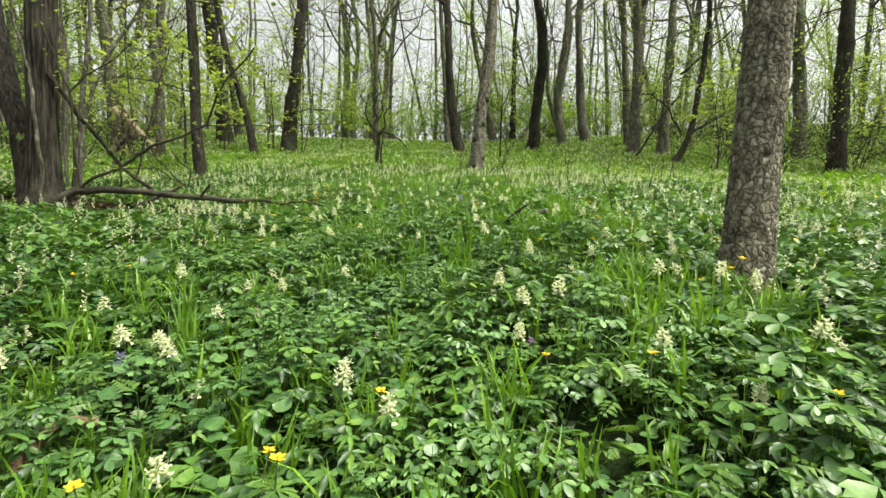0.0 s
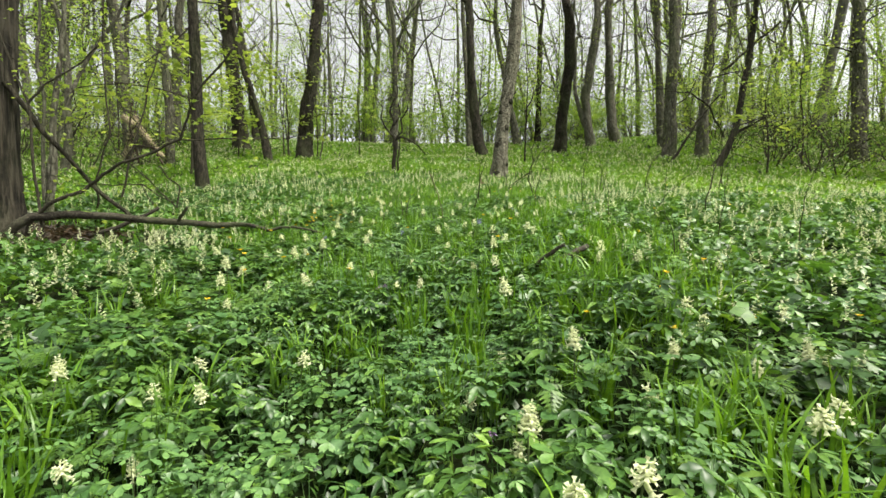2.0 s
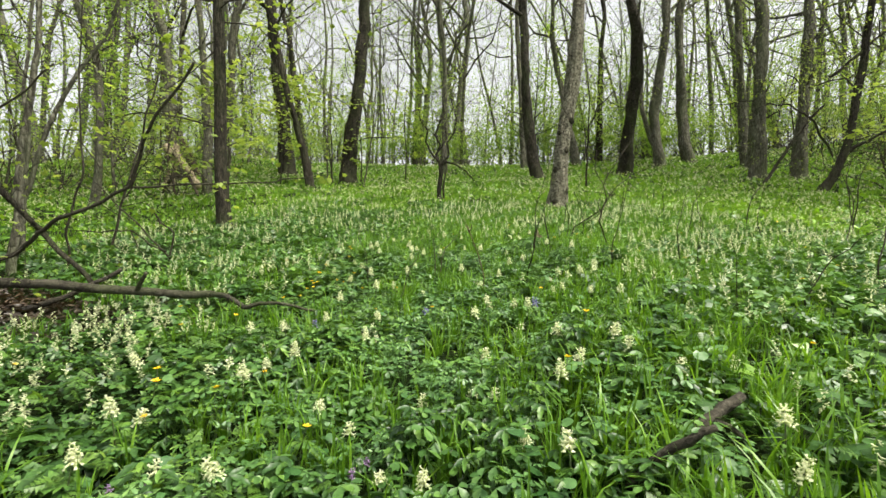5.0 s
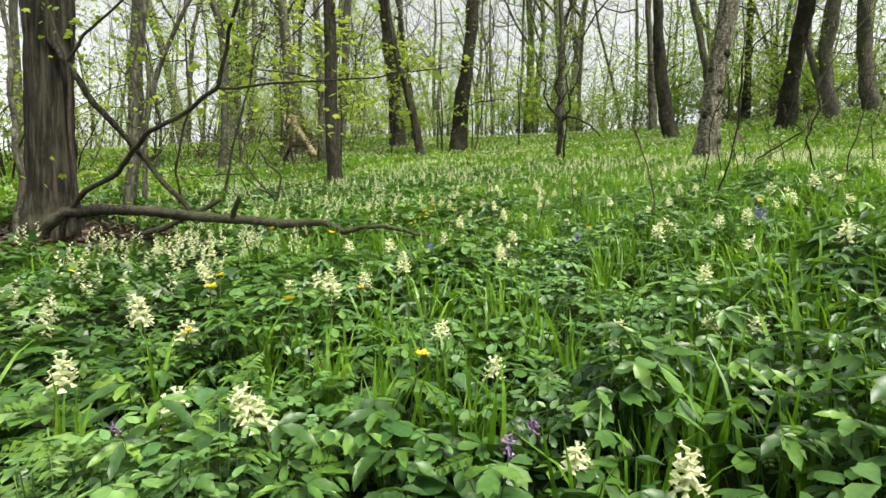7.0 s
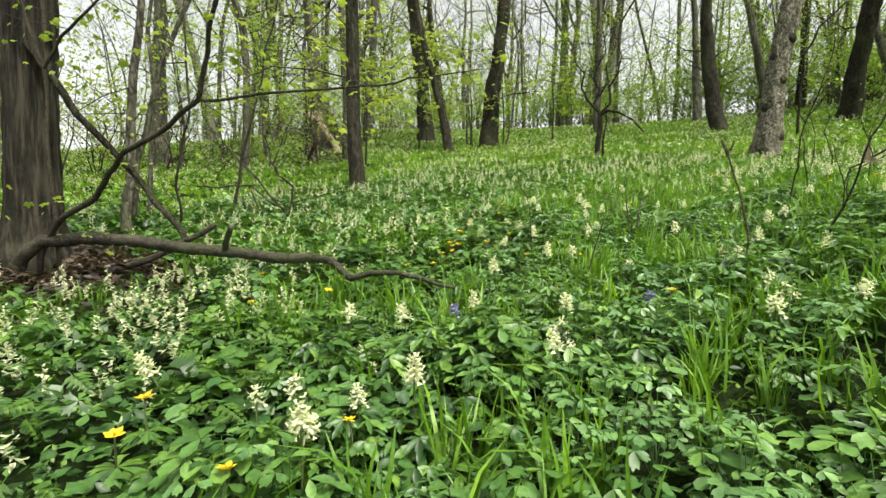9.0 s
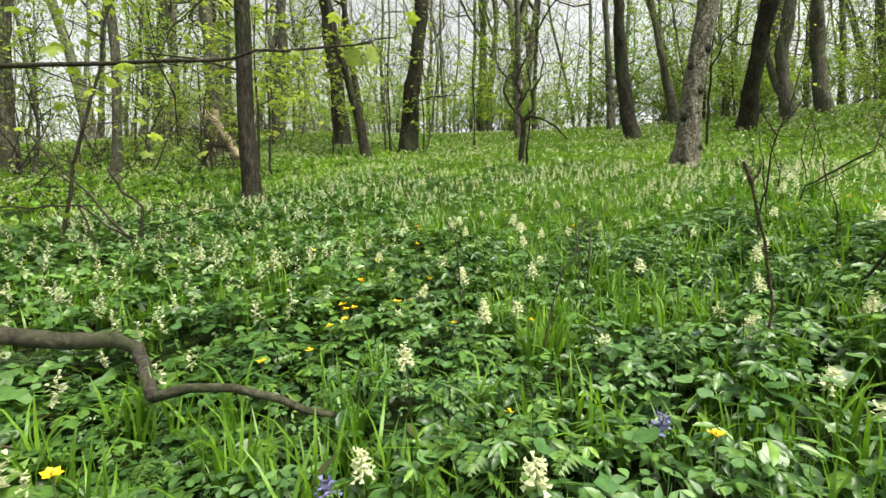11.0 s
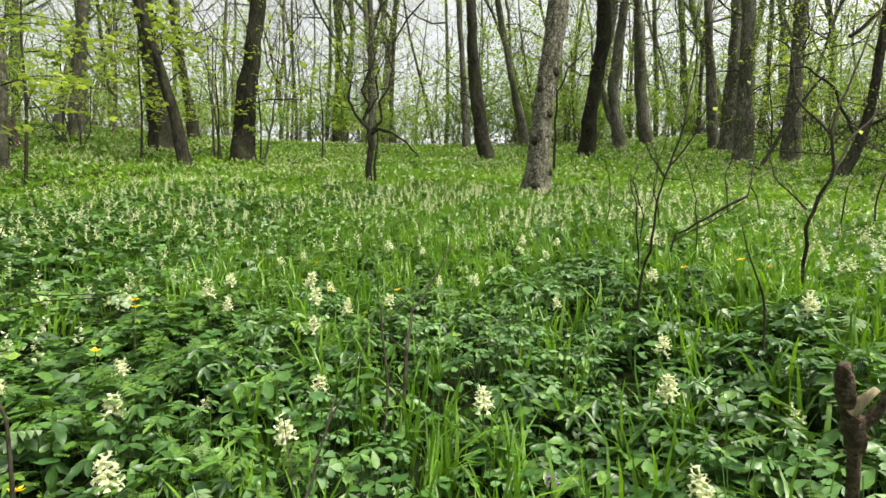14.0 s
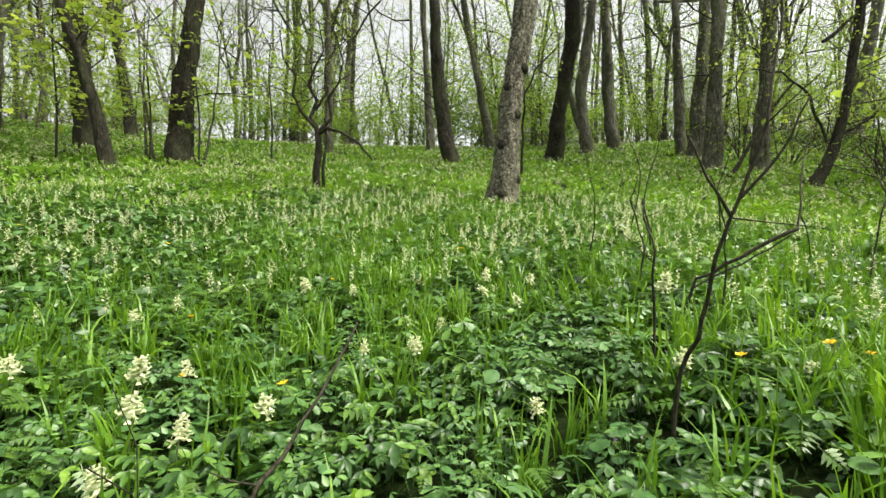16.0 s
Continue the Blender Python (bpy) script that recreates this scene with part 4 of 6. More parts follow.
for k, (x, y, hgt, tiers, reach) in enumerate([(-5.3, 14.9, 3.0, 6, 0.9), (-4.4, 14.9, 2.7, 5, 0.7), (-6.5, 14.2, 3.4, 7, 1.1), (-6.9, 15.4, 3.4, 6, 1.0), (-5.4, 9.9, 3.0, 6, 0.9), (-6.0, 11.0, 3.2, 6, 1.0),
                                               (-3.4, 16.2, 3.0, 5, 0.8), (-8.6, 12.2, 3.2, 6, 1.0), (8.3, 12.6, 3.0, 6, 0.9), (9.6, 9.9, 2.8, 6, 0.9), (7.9, 16.8, 3.0, 6, 0.9), (-9.8, 16.4, 3.2, 6, 1.0), (6.6, 11.2, 2.3, 5, 0.7)]):
    tiered_sapling(400 + k, x, y, hgt, tiers, reach, "thin maple sapling with leaves in flat tiers")


# ---------------------------------------------------------------- branches, shrubs and dead wood by the way
rng0 = np.random.default_rng(12)


def branch(name, parent, pts, r0, r1, mat=None, sides=7, label="", knobble=0.08):
    """One bough through pts, in the thing's own frame."""
    o = np.array(parent.location)
    h = Heap()
    full = [pts[0]]
    for a, b in zip(pts, pts[1:]):
        gap = math.dist(a, b)
        if gap > 0.06:
            for s in (0.33, 0.67):
                full.append(tuple(a[i] + (b[i] - a[i]) * s + rng0.normal(0, 0.02 * min(gap, 0.6)) for i in range(3)))
        full.append(b)
    pts = full
    n = len(pts) - 1
    c = tube(h, [(*(np.array(p) - o), 0.85 * (r0 + (r1 - r0) * k / n)) for k, p in enumerate(pts)], sides, 0.03, knobble)
    part(name, h, mat or M_TWIG, parent, label)
    return c


def twiglets(parent, rng, courses, n, length, r=0.003, leaves=0, leaf_size=0.05, shape=None, name="twig_spray", level=0, up=0.2):
    h, tips = Heap(), []
    for c in courses:
        for k in range(n):
            s = c[rng.integers(len(c) // 4, len(c))]
            way = rng.normal(0, 1, 3) * np.array([1, 1, 0.6]) + np.array([0, 0, up])
            grow(h, tips, rng, s[:3], way, length * rng.uniform(0.5, 1.2), min(r, s[3] * 0.7), level, 4, 0.1, 3)
    spray = part(name, h, M_TWIG, parent)
    if leaves:
        fh = Heap()
        leaves_at(fh, rng, tips, shape or MAPLE, leaves, leaf_size, 0.05, 0.45)
        part("leaf_spray", fh, M_TREELEAF, spray, "soft yellow-green spring leaves")


# the fallen bough that lies out from the old tree's foot
log = thing("fallen_bough", "long weathered fallen bough lying in blossoms", "branch", (-2.7, 4.8, g(-2.7, 4.8)))
branch("main_limb", log, [(-3.72, 4.26, 0.95), (-3.62, 4.32, 1.14), (-3.5, 4.37, 1.235), (-3.2, 4.45, 1.25), (-2.47, 4.66, 1.195), (-2.0, 4.77, 1.175)], 0.048, 0.029, M_LOG, 12, "", 0.14)
branch("bent_end", log, [(-2.0, 4.77, 1.175), (-1.86, 4.72, 1.17), (-1.71, 4.61, 1.14), (-1.61, 4.54, 1.12), (-1.52, 4.55, 1.145), (-1.36, 4.57, 1.14), (-1.18, 4.59, 1.105)], 0.024, 0.009, M_LOG, 8)
branch("stub", log, [(-2.47, 4.66, 1.19), (-2.39, 4.61, 1.26), (-2.33, 4.58, 1.32)], 0.019, 0.014, M_LOG, 8)
branch("lower_limb", log, [(-3.4, 4.36, 0.99), (-3.14, 4.55, 1.08), (-2.92, 4.7, 1.2), (-2.74, 4.83, 1.33)], 0.028, 0.016, M_LOG, 8)

# the leaning, arching stems beside the old tree
arch = thing("arching_shrub", "leaning shrub stems arching from the old tree's foot", "shrub", (-3.55, 4.6, g(-3.55, 4.6)))
a1 = branch("arching_stem", arch, [(-3.6, 4.38, 1.02), (-3.5, 4.38, 1.22), (-3.32, 4.37, 1.353), (-3.08, 4.4, 1.45), (-2.9, 4.37, 1.57), (-2.72, 4.34, 1.66), (-2.55, 4.365, 1.72), (-2.25, 4.36, 1.847), (-2.17, 4.35, 2.03), (-2.03, 4.3, 2.25), (-1.75, 4.25, 2.52)], 0.02, 0.009, None, 9)
a2 = branch("side_branch", arch, [(-2.25, 4.36, 1.845), (-2.0, 4.46, 1.87), (-1.75, 4.56, 1.885), (-1.54, 4.65, 1.9), (-1.38, 4.74, 1.937), (-1.24, 4.83, 1.968), (-1.195, 4.853, 1.98)], 0.008, 0.0028)
a3 = branch("leaning_stem", arch, [(-3.78, 4.45, 2.35), (-3.6, 4.6, 1.97), (-3.4, 4.86, 1.56), (-3.07, 4.85, 1.3), (-2.95, 4.84, 1.18)], 0.026, 0.019, M_BARK_DARK)
a4 = branch("forked_stem", arch, [(-3.45, 4.42, 1.0), (-3.52, 4.42, 1.6), (-3.56, 4.43, 2.17), (-3.64, 4.4, 2.4), (-3.75, 4.38, 2.75)], 0.014, 0.009)
a5 = branch("forked_branch", arch, [(-3.56, 4.43, 2.17), (-3.44, 4.45, 2.32), (-3.25, 4.5, 2.46), (-3.0, 4.55, 2.7)], 0.012, 0.006)
twiglets(arch, rng0, [a1, a2, a4, a5, a3], 6, 0.3, 0.0028, 1, 0.03, level=1)

DROOPING = rounded_leaflets((0,), (1.0,), 0.4, 0.0, 0.3, 0.07, False)
for at, yaw, tip, roll, size in (((-1.24, 4.83, 1.97), 0.5, -1.1, 0.25, 0.054), ((-1.2, 4.85, 1.975), 3.9, -1.0, -0.3, 0.056), ((-1.22, 4.85, 1.945), 2.6, -0.9, 0.1, 0.036), ((-1.21, 4.83, 1.935), 5.6, -1.0, 0.4, 0.034), ((-1.36, 4.75, 1.94), 3.6, -0.4, -0.2, 0.022), ((-1.38, 4.74, 1.935), 0.3, -0.7, 0.2, 0.022), ((-1.4, 4.73, 1.93), 0.0, 0.5, 0.1, 0.02)):
    ah = Heap()
    scatter(ah, DROOPING, np.array([at]) - np.array(arch.location), np.array([yaw]), np.array([tip]), np.array([roll]), np.array([size]))
    part("leaf", ah, M_TREELEAF, arch, "soft yellow-green spring leaf")

grove = thing("grey_stem_clump", "clump of smooth grey stems behind the bough", "shrub", (-4.0, 5.2, g(-4.0, 5.2)))
c1 = branch("stem", grove, [(-4.0, 5.1, 1.1), (-4.0, 5.15, 2.0), (-3.98, 5.2, 2.6), (-3.94, 5.25, 3.2), (-3.9, 5.3, 4.6)], 0.042, 0.02, M_BARK_GREY, 10, "", 0.02)
c2 = branch("stem", grove, [(-4.2, 5.25, 1.1), (-4.18, 5.3, 1.8), (-4.05, 5.4, 2.45), (-3.92, 5.5, 2.9), (-3.65, 5.65, 3.5), (-3.4, 5.7, 4.4)], 0.032, 0.014, M_BARK_GREY, 8, "", 0.02)
c3 = branch("stem", grove, [(-4.5, 5.6, 1.15), (-4.6, 5.7, 2.2), (-4.7, 5.8, 3.4), (-4.75, 5.9, 4.6)], 0.028, 0.012, M_BARK_GREY, 8, "", 0.02)
c4 = branch("stem", grove, [(-3.75, 5.35, 1.15), (-3.66, 5.25, 1.6), (-3.5, 5.25, 2.1), (-3.6, 5.3, 2.9), (-3.5, 5.3, 3.8)], 0.012, 0.006, None, 6)
c5 = branch("stem", grove, [(-4.0, 6.0, 1.35), (-3.9, 6.05, 1.9), (-3.75, 6.15, 2.6), (-3.6, 6.2, 3.3)], 0.016, 0.008, None, 6)
twiglets(grove, rng0, [c1, c2, c3, c4, c5], 9, 0.7, 0.005, 1, 0.036, level=1)

lone = thing("thin_stem", "thin pale stem standing before the old tree", "sapling", (-3.68, 4.2, g(-3.68, 4.2)))
l1 = branch("trunk", lone, [(-3.67, 4.2, 0.98), (-3.7, 4.22, 1.62), (-3.74, 4.23, 2.11), (-3.8, 4.23, 2.4), (-3.9, 4.22, 2.9), (-3.95, 4.2, 3.8)], 0.022, 0.01, M_BARK_GREY, 8)
twiglets(lone, rng0, [l1], 5, 0.5, 0.004, 2, 0.05)

brush = thing("bare_brush", "dark bare branching twigs of a low bush", "shrub", (-3.26, 5.95, g(-3.26, 5.95)))
b1 = branch("stem", brush, [(-3.24, 5.98, 1.15), (-3.27, 5.96, 1.38), (-3.55, 5.89, 1.71), (-3.75, 5.84, 1.9), (-3.95, 5.8, 2.11)], 0.012, 0.005)
b2 = branch("broken_stem", brush, [(-3.26, 5.96, 1.2), (-3.27, 5.96, 1.42), (-3.25, 5.98, 1.64), (-3.37, 5.95, 1.73), (-3.45, 5.93, 1.87)], 0.012, 0.009)
b3 = branch("side_branch", brush, [(-3.3, 5.95, 1.45), (-3.45, 5.91, 1.52), (-3.62, 5.87, 1.65), (-3.88, 5.79, 1.63), (-4.08, 5.74, 1.64)], 0.009, 0.006)
b4 = branch("side_branch", brush, [(-3.62, 5.87, 1.65), (-3.55, 5.88, 1.49), (-3.48, 5.9, 1.38), (-3.44, 5.9, 1.24)], 0.007, 0.004)
b5 = branch("side_branch", brush, [(-3.25, 5.97, 1.5), (-2.99, 6.05, 1.57), (-2.69, 6.14, 1.67)], 0.005, 0.002)
b6 = branch("side_branch", brush, [(-3.75, 5.84, 1.9), (-3.88, 5.8, 1.77), (-4.02, 5.76, 1.72)], 0.005, 0.0025)
b7 = branch("low_branch", brush, [(-3.28, 5.95, 1.3), (-3.42, 5.91, 1.37), (-3.58, 5.87, 1.39), (-3.75, 5.82, 1.5)], 0.007, 0.003)
twiglets(brush, rng0, [b1, b2, b3, b6, b7], 6, 0.36, 0.003, 0, level=1)

# small bare shrubs that stand in the grass by the way
s1 = thing("knobby_twig", "short bare twig with knobby forked tip", "twig", (-0.17, 4.98, g(-0.17, 4.98)))
k1 = branch("stem", s1, [(-0.171, 5.166, 0.912), (-0.186, 5.15, 1.282), (-0.225, 5.095, 1.46), (-0.262, 5.05, 1.56), (-0.277, 5.033, 1.603)], 0.0042, 0.0046, M_BROWN, 9, "", 0.16)


def gnarl(name, parent, pts, mat, seed, label=""):
    """A swollen, scarred piece of stem with buds and burls on it."""
    rng, o, h = np.random.default_rng(seed), np.array(parent.location), Heap()
    c = tube(h, [(*(np.array(p[:3]) - o), p[3]) for p in pts], 11, 0.0035, 0.2)
    for k in range(int(1.1 * len(c))):
        q = c[rng.integers(0, len(c))]
        way = unit(rng.normal(0, 1, 3) * np.array([1, 1, 0.5]))
        w = q[3] * rng.uniform(0.28, 0.55)
        at = q[:3] + way * q[3] * 0.75
        tube(h, [(*at, w), (*(at + way * w * 0.9), w * 0.8), (*(at + way * w * 1.5), w * 0.3)], 6, 0.002, 0.2)
    part(name, h, mat, parent, label)


gnarl("knob", s1, [(-0.276, 5.034, 1.596, 0.0046), (-0.279, 5.031, 1.607, 0.0062), (-0.284, 5.028, 1.617, 0.0054), (-0.29, 5.024, 1.63, 0.0044), (-0.296, 5.018, 1.643, 0.0048), (-0.3, 5.014, 1.655, 0.003)], M_BROWN, 71, "rough scarred brown knob")
gnarl("side_prong", s1, [(-0.277, 5.032, 1.608, 0.0038), (-0.268, 5.029, 1.62, 0.0032), (-0.263, 5.025, 1.634, 0.0028), (-0.26, 5.021, 1.65, 0.0022)], M_BROWN, 72)
branch("broken_tip", s1, [(-0.288, 5.024, 1.624), (-0.283, 5.018, 1.634), (-0.28, 5.015, 1.64)], 0.0045, 0.0022, M_WOOD, 8, "pale broken tip", 0.25)

s2 = thing("bare_shrub", "bare dark shrub of thin forked stems", "shrub", (0.14, 6.12, g(0.14, 6.12)))
v1 = branch("stem", s2, [(0.2, 6.49, 1.3), (0.208, 6.468, 1.6), (0.215, 6.41, 1.72), (0.21, 6.36, 1.85), (0.234, 6.33, 1.96), (0.28, 6.32, 2.1), (0.339, 6.36, 2.3), (0.369, 6.4, 2.54)], 0.0062, 0.0024)
v2 = branch("side_branch", s2, [(0.225, 6.34, 1.93), (0.185, 6.35, 2.0), (0.155, 6.36, 2.08)], 0.0042, 0.002)
v3 = branch("side_branch", s2, [(0.234, 6.33, 1.96), (0.289, 6.3, 2.04), (0.329, 6.28, 2.14)], 0.004, 0.002)
twiglets(s2, rng0, [v1], 3, 0.16, 0.002, 1, 0.02, LEAF)

s5 = thing("bare_shrub", "thin bare stem beside a shrub", "shrub", (0.26, 6.5, g(0.26, 6.5)))
v4 = branch("stem", s5, [(0.362, 6.87, 1.32), (0.36, 6.862, 1.64), (0.321, 6.79, 1.85), (0.318, 6.85, 1.95), (0.328, 6.876, 2.01)], 0.0055, 0.0026)
twiglets(s5, rng0, [v4], 2, 0.14, 0.002)

s6 = thing("broken_arm_shrub", "bare shrub with a slanting broken arm", "shrub", (0.52, 6.67, g(0.52, 6.67)))
v5 = branch("broken_arm", s6, [(0.6, 7.15, 1.4), (0.62, 7.14, 1.62), (0.654, 7.12, 1.741), (0.78, 7.06, 1.82), (0.939, 7.0, 1.921)], 0.0055, 0.0085)
v6 = branch("thin_arm", s6, [(0.64, 7.13, 1.7), (0.75, 7.1, 1.77), (0.88, 7.05, 1.85), (0.935, 7.02, 1.9)], 0.004, 0.003)
v7 = branch("arm_tip", s6, [(0.937, 7.0, 1.92), (0.975, 7.03, 2.0), (1.04, 7.1, 2.14), (1.17, 7.2, 2.34)], 0.005, 0.0022)
v8 = branch("arm_twig", s6, [(0.965, 7.02, 1.965), (1.01, 7.05, 1.935), (1.03, 7.05, 1.81)], 0.004, 0.002)
v9 = branch("upright_stem", s6, [(0.74, 7.1, 1.42), (0.746, 7.09, 1.74), (0.72, 7.05, 1.91), (0.64, 7.02, 2.1)], 0.005, 0.0022)
twiglets(s6, rng0, [v7, v9], 3, 0.18, 0.002, 1, 0.02, LEAF)

s3 = thing("bare_shrub", "crooked bare shrub with mossy bark", "shrub", (0.83, 6.36, g(0.83, 6.36)))
w1 = branch("stem", s3, [(0.915, 6.63, 1.2), (0.9, 6.6, 1.55), (0.8, 6.46, 1.76), (0.849, 6.411, 1.932), (0.859, 6.411, 1.972), (0.829, 6.391, 2.092), (0.889, 6.416, 2.212), (1.009, 6.476, 2.392), (1.189, 6.576, 2.642)], 0.0088, 0.0036)
w2 = branch("side_branch", s3, [(0.849, 6.411, 1.942), (0.949, 6.456, 2.072), (1.109, 6.506, 2.202), (1.309, 6.556, 2.282)], 0.006, 0.003)
w3 = branch("side_branch", s3, [(0.834, 6.396, 2.082), (0.769, 6.476, 2.242), (0.789, 6.536, 2.442)], 0.005, 0.0025)
w4 = branch("side_branch", s3, [(0.769, 6.416, 1.822), (0.689, 6.446, 1.922), (0.669, 6.476, 2.022)], 0.004, 0.002)
twiglets(s3, rng0, [w1, w2, w3], 5, 0.26, 0.0025, 1, 0.02, LEAF)

s4 = thing("slanting_twig", "slanting broken stem with a pale split end", "twig", (0.2, 5.26, g(0.2, 5.26)))
branch("stem", s4, [(0.09, 5.43, 1.03), (0.122, 5.375, 1.335), (0.148, 5.3, 1.44), (0.171, 5.233, 1.596), (0.203, 5.2, 1.7), (0.235, 5.18, 1.79)], 0.0062, 0.003, None, 8)
branch("side_twig", s4, [(0.15, 5.295, 1.445), (0.138, 5.28, 1.48), (0.142, 5.262, 1.53)], 0.003, 0.0015)
flap = Heap()
flap.add(np.array([(0.168, 5.236, 1.585), (0.176, 5.23, 1.64), (0.186, 5.226, 1.622), (0.192, 5.226, 1.594), (0.222, 5.222, 1.575), (0.212, 5.224, 1.565), (0.185, 5.229, 1.572)] + [(0.168, 5.242, 1.583), (0.176, 5.236, 1.638), (0.187, 5.231, 1.62), (0.193, 5.231, 1.592), (0.223, 5.225, 1.573), (0.213, 5.228, 1.563), (0.186, 5.234, 1.57)]) - np.array(s4.location),
         [(0, 1, 2, 3), (0, 3, 4, 6), (7, 10, 9, 8), (7, 13, 11, 10), (0, 7, 8, 1), (1, 8, 9, 2), (2, 9, 10, 3), (3, 10, 11, 4), (4, 11, 13, 6), (6, 13, 7, 0)])
part("split_wood", flap, M_WOOD, s4, "pale freshly split wood", False)


for k, (pts, r) in enumerate([
    ([(-0.641, 5.976, 1.082), (-0.631, 6.086, 1.402), (-0.621, 6.236, 1.502), (-0.551, 6.386, 1.592), (-0.491, 6.486, 1.712)], 0.0075),
    ([(-0.671, 5.956, 1.082), (-0.691, 6.036, 1.442), (-0.711, 6.076, 1.562)], 0.006),
    ([(-0.811, 5.176, 0.982), (-0.731, 5.256, 1.362), (-0.691, 5.316, 1.422), (-0.671, 5.366, 1.522)], 0.004),
    ([(-1.091, 5.376, 0.982), (-1.111, 5.376, 1.432), (-1.181, 5.416, 1.562), (-1.221, 5.466, 1.742)], 0.004),
    ([(0.589, 7.466, 1.402), (0.639, 7.466, 1.852), (0.579, 7.476, 2.052), (0.609, 7.466, 2.152)], 0.006),
    ([(0.649, 8.066, 1.532), (0.659, 8.066, 2.132), (0.609, 8.076, 2.372)], 0.005),
    ([(0.289, 5.926, 1.082), (0.319, 5.976, 1.542), (0.269, 5.996, 1.762)], 0.005),
    ([(1.339, 5.776, 1.082), (1.289, 5.826, 1.642), (1.369, 5.876, 1.942)], 0.006),
    ([(1.689, 6.576, 1.232), (1.769, 6.626, 1.742), (1.709, 6.676, 2.092)], 0.006),
    ([(1.989, 7.776, 1.482), (2.089, 7.776, 2.042), (2.289, 7.826, 2.342)], 0.007),
    ([(0.8, 5.7, 1.2), (0.78, 5.7, 1.55), (0.86, 5.75, 1.8), (0.92, 5.8, 2.05)], 0.006),
    ([(1.13, 3.25, 0.8), (1.14, 3.25, 1.08), (1.09, 3.27, 1.25), (1.12, 3.3, 1.45)], 0.004),
    ([(2.34, 5.25, 1.1), (2.33, 5.28, 1.4), (2.42, 5.35, 1.62), (2.6, 5.45, 1.95)], 0.008),
    ([(1.86, 4.2, 0.9), (1.89, 4.2, 1.15), (1.93, 4.22, 1.4), (1.98, 4.24, 1.62)], 0.005),
    ([(2.02, 3.6, 0.85), (2.05, 3.61, 1.1), (2.1, 3.65, 1.3), (2.2, 3.7, 1.52)], 0.005),
    ([(1.55, 4.75, 1.05), (1.72, 4.75, 1.4), (1.85, 4.7, 1.55), (2.1, 4.7, 1.68)], 0.005),
    ([(1.4, 5.75, 1.15), (1.42, 5.76, 1.45), (1.45, 5.8, 1.75)], 0.005),
    ([(1.2, 4.6, 1.0), (1.21, 4.62, 1.35), (1.19, 4.65, 1.6)], 0.004),
    ([(3.3, 7.2, 1.4), (3.4, 7.2, 1.95), (3.3, 7.3, 2.4)], 0.008),
    ([(3.0, 8.6, 1.7), (3.1, 8.6, 2.2), (3.45, 8.7, 2.6), (3.9, 8.75, 2.9)], 0.01),
    ([(2.2, 9.2, 1.8), (2.16, 9.2, 2.3), (2.3, 9.2, 2.75)], 0.008),
    ([(3.9, 8.0, 1.6), (3.95, 8.0, 2.2), (4.15, 8.05, 2.75)], 0.01),
    ([(4.3, 8.6, 1.75), (4.2, 8.6, 2.4), (4.4, 8.65, 3.0)], 0.009),
    ([(1.2, 8.4, 1.65), (1.12, 8.4, 2.1), (1.26, 8.45, 2.6)], 0.008),
    ([(1.6, 9.6, 1.9), (1.7, 9.6, 2.5), (1.6, 9.7, 3.0)], 0.008),
    ([(2.7, 7.4, 1.45), (2.6, 7.4, 1.8), (2.7, 7.45, 2.2)], 0.007),
]):
    tw = thing("upright_twig", "thin bare twig upright among grass", "twig", (pts[0][0], pts[0][1], g(pts[0][0], pts[0][1])), "bare twigs in the grass")
    c = branch("stem", tw, pts, r, r * 0.35, None, 5)
    twiglets(tw, rng0, [c], 3, 0.16, 0.002, 0)

# the little crooked tree in the middle of the meadow
sap = thing("crooked_sapling", "small dark crooked tree in the open meadow", "tree", (-1.68, 12.3, g(-1.68, 12.3)))
q1 = branch("trunk", sap, [(-1.68, 12.31, 2.5), (-1.67, 12.31, 2.95), (-1.64, 12.32, 3.2), (-1.66, 12.32, 3.45)], 0.066, 0.05, M_BARK_DARK, 9, "", 0.14)
q2 = branch("drooping_branch", sap, [(-1.65, 12.32, 3.38), (-1.5, 12.22, 3.44), (-1.27, 12.2, 3.36), (-1.06, 12.19, 3.22), (-0.88, 12.18, 3.0)], 0.034, 0.013, M_BARK_DARK, 7, "", 0.14)
q3 = branch("branch", sap, [(-1.66, 12.32, 3.42), (-1.76, 12.34, 3.62), (-1.67, 12.36, 3.86), (-1.79, 12.36, 4.08), (-1.7, 12.38, 4.34), (-1.58, 12.36, 4.56), (-1.64, 12.36, 4.95)], 0.04, 0.008, M_BARK_DARK, 7, "", 0.16)
q4 = branch("branch", sap, [(-1.68, 12.32, 3.46), (-1.86, 12.3, 3.66), (-1.99, 12.28, 3.92), (-1.95, 12.27, 4.18), (-2.12, 12.26, 4.44), (-2.16, 12.26, 4.8)], 0.032, 0.007, M_BARK_DARK, 7, "", 0.16)
q5 = branch("branch", sap, [(-1.64, 12.32, 3.42), (-1.47, 12.3, 3.6), (-1.5, 12.28, 3.88), (-1.35, 12.28, 4.1), (-1.29, 12.27, 4.4), (-1.39, 12.26, 4.78)], 0.034, 0.007, M_BARK_DARK, 7, "", 0.16)
q6 = branch("branch", sap, [(-1.7, 12.36, 3.72), (-1.53, 12.42, 4.02), (-1.57, 12.44, 4.34), (-1.42, 12.46, 4.68), (-1.46, 12.46, 5.1)], 0.022, 0.006, M_BARK_DARK, 7, "", 0.16)
